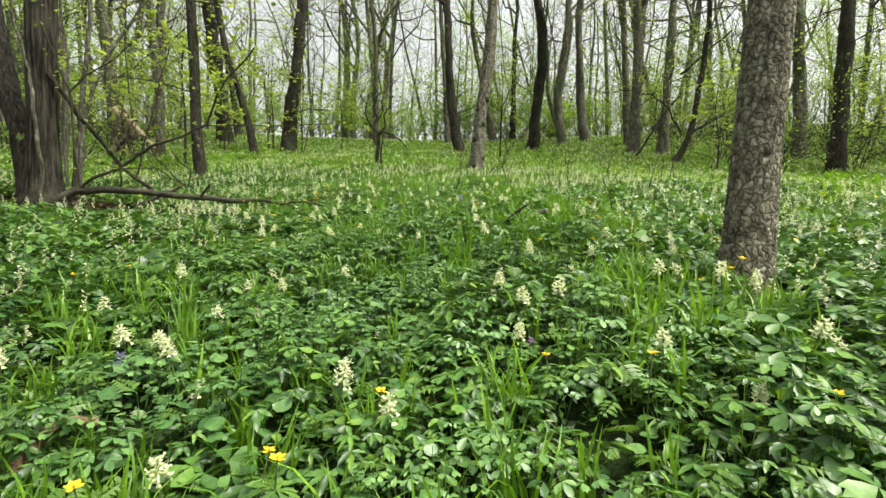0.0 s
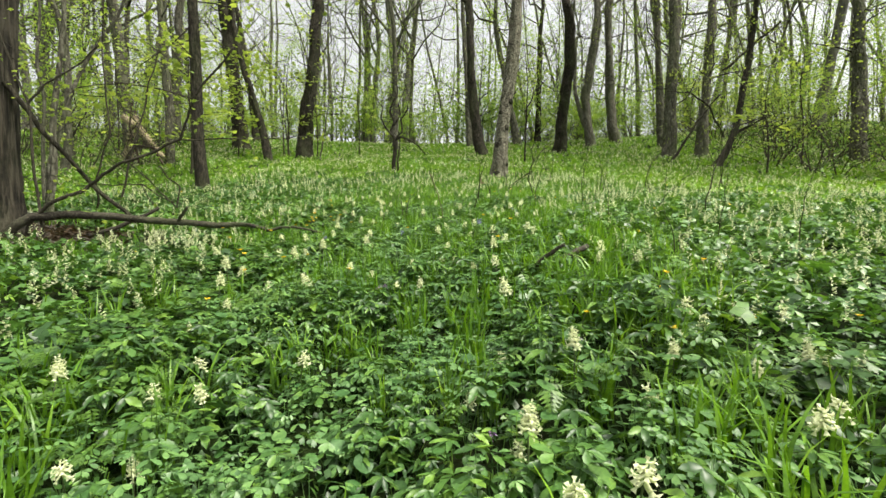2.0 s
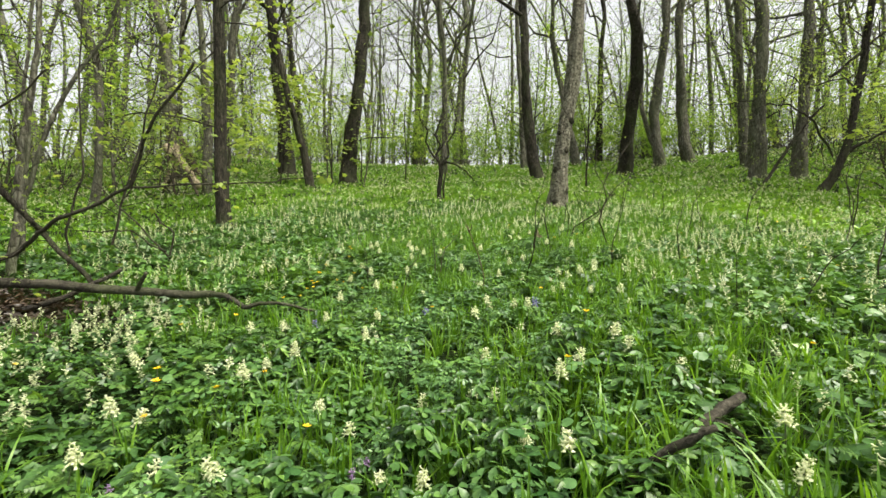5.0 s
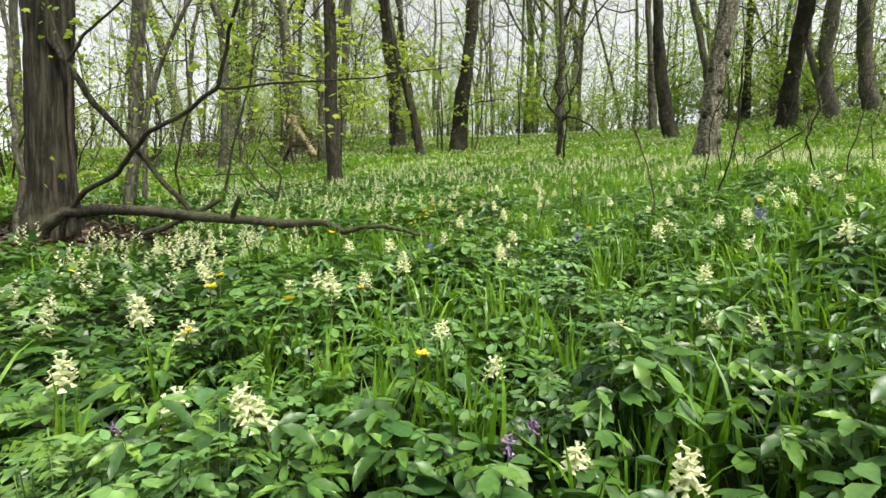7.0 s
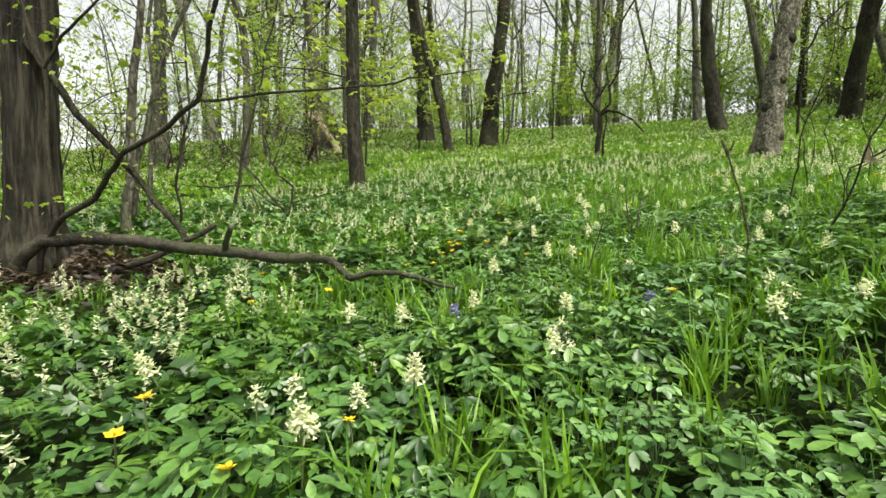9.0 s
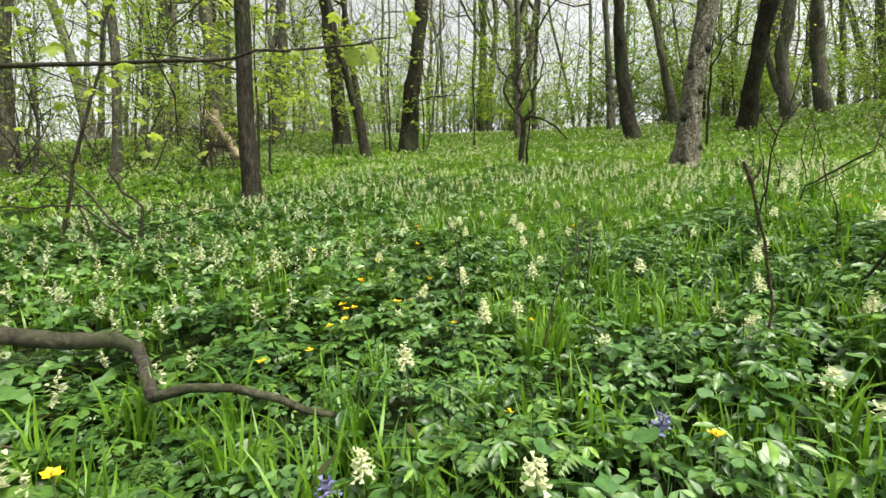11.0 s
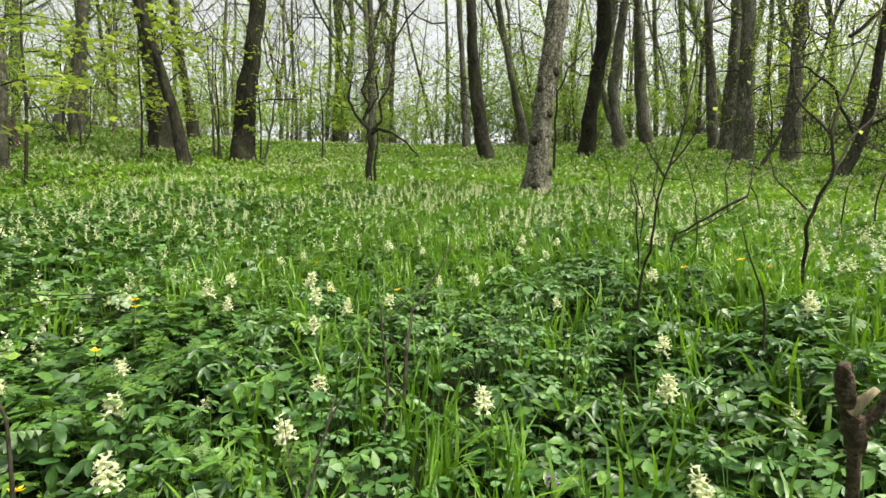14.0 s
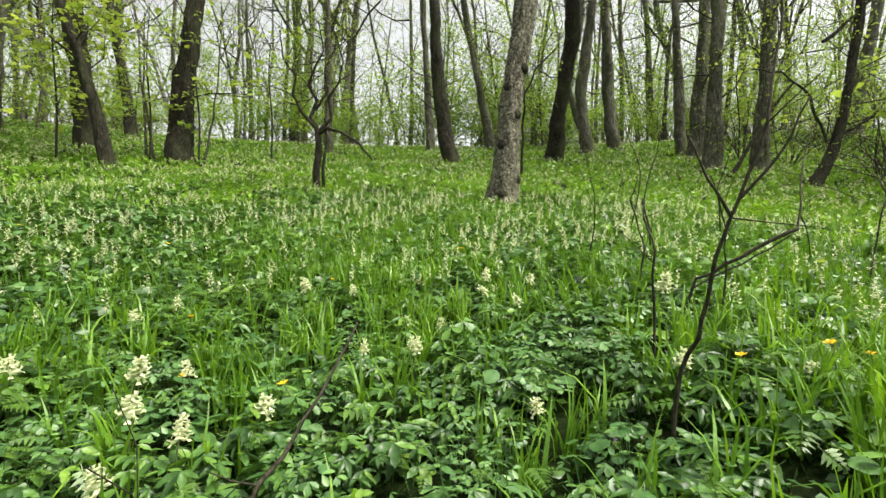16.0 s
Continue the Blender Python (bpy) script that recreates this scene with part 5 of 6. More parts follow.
q7 = branch("low_shoot", sap, [(-1.58, 12.3, 2.6), (-1.57, 12.3, 3.0), (-1.53, 12.31, 3.3), (-1.56, 12.31, 3.6)], 0.03, 0.012, M_BARK_DARK, 7, "", 0.14)
twiglets(sap, rng0, [q3, q4, q5, q6, q3], 12, 0.42, 0.008, 1, 0.035, LEAF, level=1, up=0.5)

side = thing("slim_sapling", "slim dark sapling with a bent side branch", "tree", (1.83, 14.54, g(1.83, 14.54)))
e1 = branch("trunk", side, [(1.83, 14.54, 3.0), (1.85, 14.54, 3.8), (1.88, 14.54, 4.7), (2.1, 14.54, 5.2), (2.5, 14.54, 5.6)], 0.034, 0.014, M_BARK_DARK, 7)
e2 = branch("branch", side, [(1.87, 14.54, 4.6), (1.9, 14.5, 5.4), (1.8, 14.5, 6.4)], 0.02, 0.008, M_BARK_DARK, 6)
twiglets(side, rng0, [e1, e2], 8, 0.6, 0.006, 3, 0.05, LEAF, level=1)

# short slim stems at the foot of the leaning tree
for k, pts in enumerate([[(-5.3, 15.1, 3.2), (-5.4, 15.1, 4.1), (-5.5, 15.1, 4.8), (-5.45, 15.1, 6.3)], [(-4.4, 15.15, 3.2), (-4.28, 15.15, 4.0), (-4.12, 15.15, 4.9), (-4.05, 15.2, 6.5)], [(-5.55, 15.3, 3.3), (-5.6, 15.3, 4.6), (-5.75, 15.3, 6.5)]]):
    st = thing("slim_young_tree", "slim grey stem beside the leaning tree", "sapling", (pts[0][0], pts[0][1], g(pts[0][0], pts[0][1])), "slim young trees")
    c = branch("trunk", st, pts, 0.035, 0.012, M_BARK_GREY, 7)
    twiglets(st, rng0, [c], 8, 0.7, 0.006, 3, 0.06, LEAF, level=1)

# broken snag and brushwood on the slope
snag = thing("broken_snag", "splintered broken trunk amid brown brushwood", "stump", (-7.9, 11.9, g(-7.9, 11.9)))
branch("splintered_trunk", snag, [(-8.3, 12.0, 2.7), (-8.1, 11.95, 3.2), (-7.95, 11.9, 3.7), (-7.9, 11.9, 3.95)], 0.16, 0.07, M_WOOD, 9, "pale splintered wood", 0.22)
branch("fallen_top", snag, [(-8.2, 11.9, 3.9), (-7.7, 11.7, 3.6), (-7.2, 11.5, 3.1), (-6.9, 11.3, 2.85)], 0.1, 0.08, M_WOOD, 8, "pale torn wood", 0.18)
n1 = branch("limb", snag, [(-7.9, 11.5, 2.8), (-7.4, 11.2, 3.1), (-6.9, 11.0, 3.0), (-6.6, 10.9, 2.6)], 0.05, 0.03, M_REDWOOD, 7)
n2 = branch("limb", snag, [(-7.2, 11.0, 2.6), (-7.3, 11.0, 3.0), (-7.5, 11.1, 3.5), (-7.4, 11.1, 4.1)], 0.035, 0.014, M_REDWOOD, 7)
twiglets(snag, rng0, [n1, n2, n1, n2], 14, 0.8, 0.008, 1, 0.04, LEAF, level=1)

snag2 = thing("leaning_snag", "reddish broken trunk leaning on the slope", "stump", (-9.75, 14.9, g(-9.75, 14.9)))
branch("trunk", snag2, [(-9.55, 14.9, 3.5), (-9.85, 14.9, 4.3), (-10.25, 14.9, 5.0), (-10.55, 14.9, 5.5)], 0.17, 0.1, M_REDWOOD, 9, "", 0.12)
branch("limb", snag2, [(-9.75, 14.8, 3.9), (-9.45, 14.7, 3.8), (-9.15, 14.6, 3.4)], 0.05, 0.03, M_REDWOOD, 7)

# boughs of the thicket on the other side
low = thing("leaning_bough", "dark bough slanting up through the thicket", "branch", (6.3, 14.3, g(6.3, 14.3)))
o1 = branch("bough", low, [(5.9, 14.3, 3.1), (6.3, 14.3, 3.7), (6.7, 14.35, 4.3), (7.3, 14.4, 5.0)], 0.05, 0.025, M_BARK_DARK, 7)
o2 = branch("side_bough", low, [(6.9, 13.1, 3.6), (7.3, 13.1, 3.8), (7.9, 13.15, 4.1)], 0.05, 0.02, M_BARK_DARK, 7)
o3 = branch("arching_bough", low, [(6.6, 12.9, 3.5), (6.2, 12.8, 4.2), (5.7, 12.8, 4.6), (5.1, 12.7, 4.6)], 0.03, 0.012, M_BARK_DARK, 7)
o4 = branch("upper_bough", low, [(6.6, 13.0, 5.2), (7.2, 13.0, 5.7), (8.0, 13.0, 6.4)], 0.04, 0.03, M_BARK_DARK, 7)
twiglets(low, rng0, [o1, o2, o3, o4], 8, 0.7, 0.007, 3, 0.05, LEAF, level=1)

# small loose wood
stick = thing("dark_stick", "short dark stick poking from grass", "stick", (0.45, 3.15, g(0.45, 3.15)))
branch("stick_body", stick, [(0.33, 3.2, 0.84), (0.44, 3.16, 0.975), (0.53, 3.13, 1.04)], 0.021, 0.011, M_LOG, 7, "", 0.25)
chunk = thing("dead_branch_piece", "broken dark branch piece among leaves", "branch", (0.6, 3.4, g(0.6, 3.4)))
branch("wood", chunk, [(0.47, 3.31, 0.84), (0.55, 3.36, 0.93), (0.64, 3.42, 0.98), (0.745, 3.49, 1.02)], 0.027, 0.018, M_LOG, 9, "", 0.2)
branch("snapped_end", chunk, [(0.62, 3.4, 0.97), (0.66, 3.37, 0.96), (0.7, 3.34, 0.93)], 0.012, 0.008, M_LOG, 7, "", 0.25)
curl = thing("curled_bark", "curled piece of brown rotten bark", "bark", (-0.93, 1.15, g(-0.93, 1.15)))
branch("bark_piece", curl, [(-0.99, 0.9, 0.33), (-0.985, 0.96, 0.385), (-0.965, 1.01, 0.4), (-0.9, 1.02, 0.395)], 0.02, 0.014, M_CURL, 8, "", 0.35)
for k, (x, y) in enumerate([(-0.75, 1.62), (-1.4, 2.6), (0.9, 2.9), (-2.3, 4.3), (-2.9, 4.15), (-3.3, 4.05)]):
    st = thing("fallen_twig", "thin dry twig lying among leaves", "twig", (x, y, g(x, y) + 0.08), "fallen twigs")
    a = rng0.uniform(0, 3.1)
    z = g(x, y)
    branch("twig_body", st, [(x - 0.14 * math.cos(a), y - 0.14 * math.sin(a), z + 0.07), (x, y + 0.01, z + 0.1), (x + 0.16 * math.cos(a), y + 0.16 * math.sin(a), z + 0.09)], 0.005, 0.003, M_LOG, 6)


# ---------------------------------------------------------------- the carpet of herbs, grass and blossom
def way_gap(x, y):
    """How far a spot lies from the line of the walk."""
    yc = np.clip(y, 0.0, 6.8)
    return np.hypot(x + 0.1 * np.minimum(yc, 4.6), y - yc)


def in_reach(x, y):
    left = np.minimum(-0.6 - 0.95 * y, np.where(y > 2.4, -0.4 - 2.6 * (y - 2.4), 0.0))
    return (y > 0.15) & (x < 0.7 + 0.98 * y) & (x > left)


def lump(x, y, s, seed):
    """Smooth patches from 0 to 1, s metres across."""
    r = np.random.default_rng(seed)
    v = 0
    for k in range(5):
        a, f, ph = r.uniform(0, 6.28), (1.0 + 0.6 * k) * 3.0 / s, r.uniform(0, 6.28)
        v = v + np.sin(f * (x * math.cos(a) + y * math.sin(a)) + ph) / (1 + 0.5 * k)
    return 0.5 + 0.5 * np.tanh(v * 0.9)


def bare_earth(x, y):
    """The brown earth and dead leaves round the old tree and under its bough."""
    return np.clip(1.6 * np.exp(-(((x + 3.55) / 0.95) ** 2 + ((y - 4.42) / 0.42) ** 2) ** 2), 0, 1)


def trunk_free(x, y):
    ok = np.ones(len(x), bool)
    ok &= bare_earth(x, y) < np.modf(np.abs(x * 917.3 + y * 431.7))[0]
    for a, b, r in ((1.165, 1.8, 0.13), (-3.85, 4.4, 0.5), (-4.3, 8.36, 0.15), (0.83, 11.5, 0.2)):
        ok &= (x - a) ** 2 + (y - b) ** 2 > r * r
    return ok


def sow(seed, density, ring, box=(-26, 24, 0.1, 24), outer=False):
    """Random spots, about density(x, y, gap) of them to the square metre, with their gap from the way within ring."""
    r = np.random.default_rng(seed)
    x0, x1, y0, y1 = box
    top = density[1]
    n = int((x1 - x0) * (y1 - y0) * top)
    x, y = r.uniform(x0, x1, n), r.uniform(y0, y1, n)
    d = way_gap(x, y)
    e = d + 1.9 * (lump(x, y, 1.4, 99) - 0.5) * np.clip(d - 2.5, 0, 1)
    keep = (e >= ring[0]) & (e < ring[1]) & (in_reach(x, y) != outer)
    x, y, d = x[keep], y[keep], d[keep]
    keep = (r.uniform(0, top, len(x)) < density[0](x, y, d)) & trunk_free(x, y)
    return r, x[keep], y[keep], d[keep]


def grassy(x, y):
    """Where grass thrives: strongest over the middle and far meadow, weak among the near herbs."""
    base = 0.2 + 0.46 * np.clip((y - 2.0) / 4.5, 0, 1) * np.clip((x + 2.2) / 1.6, 0, 1) + 0.25 * np.clip((y - 7) / 4, 0, 1) + 0.2 * np.exp(-(((x - 0.35) / 0.75) ** 2) - ((y - 3.7) / 1.1) ** 2) + 0.3 * np.exp(-(((x + 0.25) / 0.4) ** 2) - ((y - 5.1) / 0.6) ** 2) + 0.55 * np.exp(-(((x + 0.8) / 0.2) ** 2) - ((y - 5.35) / 0.3) ** 2) + 0.35 * np.exp(-(((x + 0.15) / 0.3) ** 2) - ((y - 5.85) / 0.35) ** 2)
    base = base * (1 - 0.75 * np.exp(-(((x + 1.5) / 0.9) ** 2) - ((y - 6.2) / 1.3) ** 2))
    return np.clip(base + 0.75 * (lump(x, y, 1.6, 4) - 0.55), 0.02, 1.0)


def hole(x, y):
    """Gaps between the clumps, where the dark soil shows."""
    return np.clip(0.1 + 1.8 * lump(x, y, 0.22, 35), 0.1, 1.3)


def tall(x, y):
    """Height of the herb layer."""
    return (0.055 + 0.085 * lump(x, y, 0.6, 9) + 0.07 * lump(x, y, 0.2, 10)) * (1 - 0.35 * np.clip((y - 5) / 4, 0, 1)) * (1 - 0.55 * np.exp(-(((x + 2.5) / 1.4) ** 2) - ((y - 4.6) / 0.7) ** 2))


ANEM = [rounded_leaflets((-80, 0, 80), (0.88, 1.05, 0.88), w, 0.0, dr, 0.07, w > 0.25) for w, dr in ((0.27, 0.12), (0.33, 0.28), (0.23, 0.3))] + [toothed_leaf((-72, 0, 72), (0.9, 1.05, 0.9), 0.22, 0.3), cut_leaf((-72, 0, 72), (0.9, 1.05, 0.9), 0.22, 0.25, 0.08)]
CORY = [joined(*[moved(rounded_leaflets((-62, 0, 62) if k == 1 else (-45, 45), (0.82, 1.0, 0.82) if k == 1 else (0.95, 0.95), w, 0.0, dr, 0.05, cl), radians(a), 0.42 * math.sin(radians(a)), 0.15 + 0.42 * math.cos(radians(a)), -0.05 * abs(k - 1), 0.5) for k, a in enumerate((-75, 0, 75))]) for w, dr, cl in ((0.3, 0.15, True), (0.26, 0.3, False), (0.34, 0.2, True))]
ANEM_FINE = [serrate_leaf((-74, 0, 74), (0.85, 1.0, 0.85), 0.25, 0.2, 0.12, 0.05), serrate_leaf((-92, -44, 0, 44, 92), (0.66, 0.9, 1.05, 0.9, 0.66), 0.17, 0.32, 0.1, -0.05), serrate_leaf((-62, 0, 62), (0.8, 1.1, 0.8), 0.22, 0.42, 0.14, -0.06)]
ANEM_SIDE = [toothed_leaf((-76, 0, 76), (0.85, 1.0, 0.85), 0.31, 0.2), cut_leaf((-72, 0, 72), (0.85, 1.0, 0.85), 0.26, 0.3)]
ANEM_MID = [lobed_leaf((-72, 0, 72), (0.9, 1.05, 0.9), 0.27, 0.25, 0.06), lobed_leaf((-38, 38), (0.95, 0.95), 0.27, 0.3, 0.06)]
ANEM_FAR = [lobed_leaf((0,), (1.0,), 0.24, 0.25, 0.1)]
TRIF_MID = [lobed_leaf((-72, 0, 72), (0.9, 1.0, 0.9), 0.4, 0.25, 0.05)]
TRIF = [rounded_leaflets((-80, 0, 80), (0.85, 1.0, 0.85), w, 0.0, dr, 0.07, cl) for w, dr, cl in ((0.3, 0.12, False), (0.34, 0.25, True), (0.26, 0.35, False))]
SPECK = [lobed_leaf((0,), (1.0,), 0.3, 0.3, 0.08), lobed_leaf((-50, 50), (0.9, 0.9), 0.22, 0.3, 0.06)]
ROUND = [round_leaf(9, 0.1), round_leaf(8, -0.12, 0.5)]
FEATHER = [feather_leaf(5), feather_leaf(4)]
OVAL = [oval_leaflets((0,), (1.0,), 0.3, 0.0, 0.3), oval_leaflets((0,), (1.0,), 0.2, 0.0, 0.45)]


def strew(name, mat, label, shapes, seed, dens, top, ring, size, layer=(0.5, 1.05), tilt=0.46, box=(-26, 24, 0.1, 24), grow_with=0.0):
    r, x, y, d = sow(seed, (dens, top), ring, box)
    h = Heap()
    z = land(x, y) + tall(x, y) * r.uniform(layer[0] ** 0.5, layer[1] ** 0.5, len(x)) ** 2
    sz = size * r.uniform(0.45, 1.4, len(x)) * np.maximum(1.0, d / 1.6) ** grow_with
    pick = r.integers(0, len(shapes), len(x))
    for k, s in enumerate(shapes):
        m = pick == k
        n = int(m.sum())
        scatter(h, s, np.stack([x[m], y[m], z[m]], -1), r.uniform(0, 6.28, n), r.normal(-0.12, tilt, n), r.normal(0, tilt, n), sz[m])
    return stuff(name, h, mat, label, "leaves")


near, mid, far = (0.0, 1.55), (1.55, 5.0), (5.0, 22.0)
herb = lambda x, y: 1.15 - 0.5 * grassy(x, y)
NEARBOX, MIDBOX = (-2.4, 1.8, 0.1, 8.4), (-7.0, 6.0, 0.1, 12.0)



def herb_plants(name, mat, label, shapes, seed, dens, top, ring, leaves, size, reach, layer=(0.8, 1.15), stalks=True):
    """Whole plants: leaves on thin stalks that spread from one root and lie out flat in tiers."""
    r, x, y, d = sow(seed, (dens, top), ring, NEARBOX)
    n = len(x)
    hgt, own = tall(x, y) * r.uniform(layer[0], layer[1], n), size * r.uniform(0.65, 1.3, n)
    tint, turn = r.uniform(0, 6.28, n), r.uniform(-0.15, 0.15, (n, 2))
    h, base = Heap(), land(x, y)
    strip = (np.array([(-0.5, 0, 0), (0.5, 0, 0), (0, 0.8, 0), (-0.4, 0, 1), (0.4, 0, 1), (0, 0.6, 1)]), np.zeros((0, 3), int), np.array([(0, 1, 4, 3), (1, 2, 5, 4), (2, 0, 3, 5)]))
    for k in range(leaves):
        m = r.uniform(0, 1, n) < 0.9
        c = int(m.sum())
        a = tint[m] + 2.4 * k + r.normal(0, 0.25, c)
        f = (k + 0.6) / leaves
        rr = reach * own[m] / size * math.sqrt(f) * r.uniform(0.7, 1.2, c)
        z = base[m] + hgt[m] * (1.05 - 0.5 * f * f) * r.uniform(0.85, 1.1, c)
        px, py = x[m] - np.sin(a) * rr, y[m] + np.cos(a) * rr
        pick = r.integers(0, len(shapes), c)
        for i, s in enumerate(shapes):
            w = pick == i
            e = int(w.sum())
            scatter(h, s, np.stack([px[w], py[w], z[w]], -1), a[w] + r.normal(0, 0.3, e), r.normal(-0.05 - 0.25 * f, 0.2, e), r.normal(0, 0.2, e), own[m][w] * r.uniform(0.75, 1.15, e))
        if stalks:
            v, t, q = strip
            lo = np.stack([x[m], y[m], base[m]], -1)
            hi = np.stack([px, py, z], -1)
            pts = lo[:, None, :] + (hi - lo)[:, None, :] * v[None, :, 2:3] + np.concatenate([v[:, :2], np.zeros((6, 1))], 1)[None] * 0.0022
            off = (np.arange(c) * 6)[:, None, None]
            h.merge(pts.reshape(-1, 3), t, (q[None] + off).reshape(-1, 4))
    return stuff(name, h, mat, label, "leaves")


close, beside = (0.0, 0.95), (0.95, 1.55)
patch1 = lambda x, y: np.clip(1.5 * lump(x, y, 0.55, 31) - 0.2, 0.05, 1.2)
patch2 = lambda x, y: np.clip(1.5 * (1 - lump(x, y, 0.55, 31)) - 0.25, 0.03, 1.2)
herb_plants("anemone_plants", M_ANEMONE, "anemone plants with deeply cut green leaves", ANEM_FINE, 21, lambda x, y, d: 185 * herb(x, y) * patch1(x, y) * hole(x, y), 300, close, 6, 0.047, 0.055)
herb_plants("corydalis_leaves", M_CORY, "corydalis leaves of many small rounded leaflets", CORY, 22, lambda x, y, d: (105 + 60 * np.clip(3.2 - y, 0, 1)) * herb(x, y) * patch2(x, y) * hole(x, y), 220, close, 5, 0.055, 0.052, (0.8, 1.2))
herb_plants("broad_herb_plants", M_TRIFOL, "broad three-part herb leaves in flat layers", TRIF, 26, lambda x, y, d: (34 + 30 * np.exp(-((y - 3.1) / 0.6) ** 2)) * herb(x, y) * np.clip(1.7 * lump(x, y, 0.8, 32) - 0.45, 0.0, 1.2), 120, close, 6, 0.046, 0.058, (0.9, 1.2))
strew("side_anemone_leaves", M_ANEMONE, "deeply cut dark green anemone leaves", ANEM_SIDE + TRIF_MID, 27, lambda x, y, d: 1050 * herb(x, y) * (0.35 + lump(x, y, 0.5, 31)) * hole(x, y), 1700, beside, 0.044, tilt=0.3, box=NEARBOX)
strew("side_broad_leaves", M_TRIFOL, "broad three-part mid-green herb leaves", TRIF[:1] + CORY[:2], 28, lambda x, y, d: 380 * herb(x, y) * (0.1 + 1.2 * lump(x, y, 0.8, 32) ** 2), 700, beside, 0.037, (0.5, 1.1), 0.32, box=NEARBOX)
strew("celandine_leaves", M_ROUND, "round glossy celandine leaves", ROUND, 23, lambda x, y, d: 360 * (0.12 + 1.4 * lump(x, y, 0.6, 33) ** 2), 560, near, 0.04, (0.5, 1.05), 0.25, box=NEARBOX)
strew("feathery_leaves", M_FERN, "feathery pale green leaves", FEATHER, 24, lambda x, y, d: 110 * (0.05 + 1.6 * lump(x, y, 0.9, 34) ** 2) * np.clip(0.9 - 0.5 * x, 0.3, 1.6), 250, near, 0.075, (0.8, 1.25), 0.35, box=NEARBOX)
strew("small_oval_leaves", M_ANEMONE, "small oval dark green leaves", SPECK, 25, lambda x, y, d: 1600 * herb(x, y) * (0.35 + 0.65 * hole(x, y)), 2100, near, 0.031, (0.05, 0.75), 0.45, box=NEARBOX)

strew("meadow_anemone_leaves", M_ANEMONE, "mass of cut green leaves", ANEM_MID, 41, lambda x, y, d: 1000 * herb(x, y) * (1.7 / d) ** 1.0 * (0.4 + lump(x, y, 0.7, 31)), 1900, mid, 0.037, box=MIDBOX, grow_with=0.35)
strew("meadow_broad_leaves", M_TRIFOL, "mass of broad green leaves", TRIF_MID, 42, lambda x, y, d: 500 * herb(x, y) * (1.7 / d) ** 1.1 * (0.2 + 1.3 * lump(x, y, 0.9, 32)), 900, mid, 0.034, (0.55, 1.1), box=MIDBOX, grow_with=0.3)
strew("meadow_celandine_leaves", M_ROUND, "mass of glossy round leaves", ROUND[1:], 43, lambda x, y, d: 260 * (1.7 / d) ** 1.1 * (0.1 + 1.3 * lump(x, y, 0.8, 33) ** 2), 420, mid, 0.032, (0.5, 1.05), 0.3, box=MIDBOX, grow_with=0.35)
strew("far_meadow_leaves", M_MEADOW, "dense far carpet of green leaves", ANEM_FAR, 44, lambda x, y, d: 170 * (5.0 / d) ** 1.2, 180, far, 0.06, (0.6, 1.15), 0.5, grow_with=0.3)



def outskirts():
    """The same carpet of leaves and blossom goes on beside and behind the way."""
    r = np.random.default_rng(46)
    n = 30000
    x, y = r.uniform(-16, 16, n), r.uniform(-9, 12, n)
    keep = ~in_reach(x, y) & trunk_free(x, y)
    x, y = x[keep], y[keep]
    n = len(x)
    h = Heap()
    scatter(h, ANEM_MID[1], np.stack([x, y, land(x, y) + r.uniform(0.04, 0.16, n)], -1), r.uniform(0, 6.28, n), r.normal(-0.1, 0.3, n), r.normal(0, 0.3, n), 0.15 * r.uniform(0.6, 1.4, n))
    stuff("outer_leaves", h, M_ANEMONE, "carpet of green leaves beside the way", "leaves")


outskirts()


# grass
def grass(name, mat, label, seed, dens, top, ring, length, segs, box, tufts, width=0.011):
    r, x, y, d = sow(seed, (dens, top), ring, box)
    x, y, d = np.repeat(x, tufts), np.repeat(y, tufts), np.repeat(d, tufts)
    n = len(x)
    x, y = x + r.normal(0, 0.019, n), y + r.normal(0, 0.019, n)
    h = Heap()
    pick = r.integers(0, 4, n)
    ln = length * r.uniform(0.45, 1.25, n)
    for k, bend in enumerate((0.06, 0.14, 0.28, 0.6)):
        m = pick == k
        c = int(m.sum())
        scatter(h, blade(bend, width / length * (1, 1.2, 0.8, 1)[k] * 0.5, segs), np.stack([x[m], y[m], land(x[m], y[m])], -1), r.uniform(0, 6.28, c), r.normal(0, 0.16, c), r.normal(0, 0.16, c), ln[m])
    return stuff(name, h, mat, label, "grass")


grass("near_grass", M_GRASS, "tufts of bright green grass blades", 51, lambda x, y, d: 105 * np.clip(grassy(x, y) - 0.04, 0, 1) * 1.2, 130, near, 0.19, 4, NEARBOX, 17, 0.009)
grass("meadow_grass", M_GRASS, "bright green meadow grass", 52, lambda x, y, d: 150 * np.clip(grassy(x, y) - 0.02, 0, 1) * (1.7 / d) ** 0.5 * 1.7, 290, mid, 0.14, 3, MIDBOX, 8, 0.008)
grass("far_grass", M_MEADOW, "far bright green meadow grass", 53, lambda x, y, d: 90 * np.clip(0.35 + grassy(x, y), 0, 1.2) * (5.0 / d) ** 0.85, 118, far, 0.105, 1, (-26, 24, 0.1, 24), 8, 0.014)


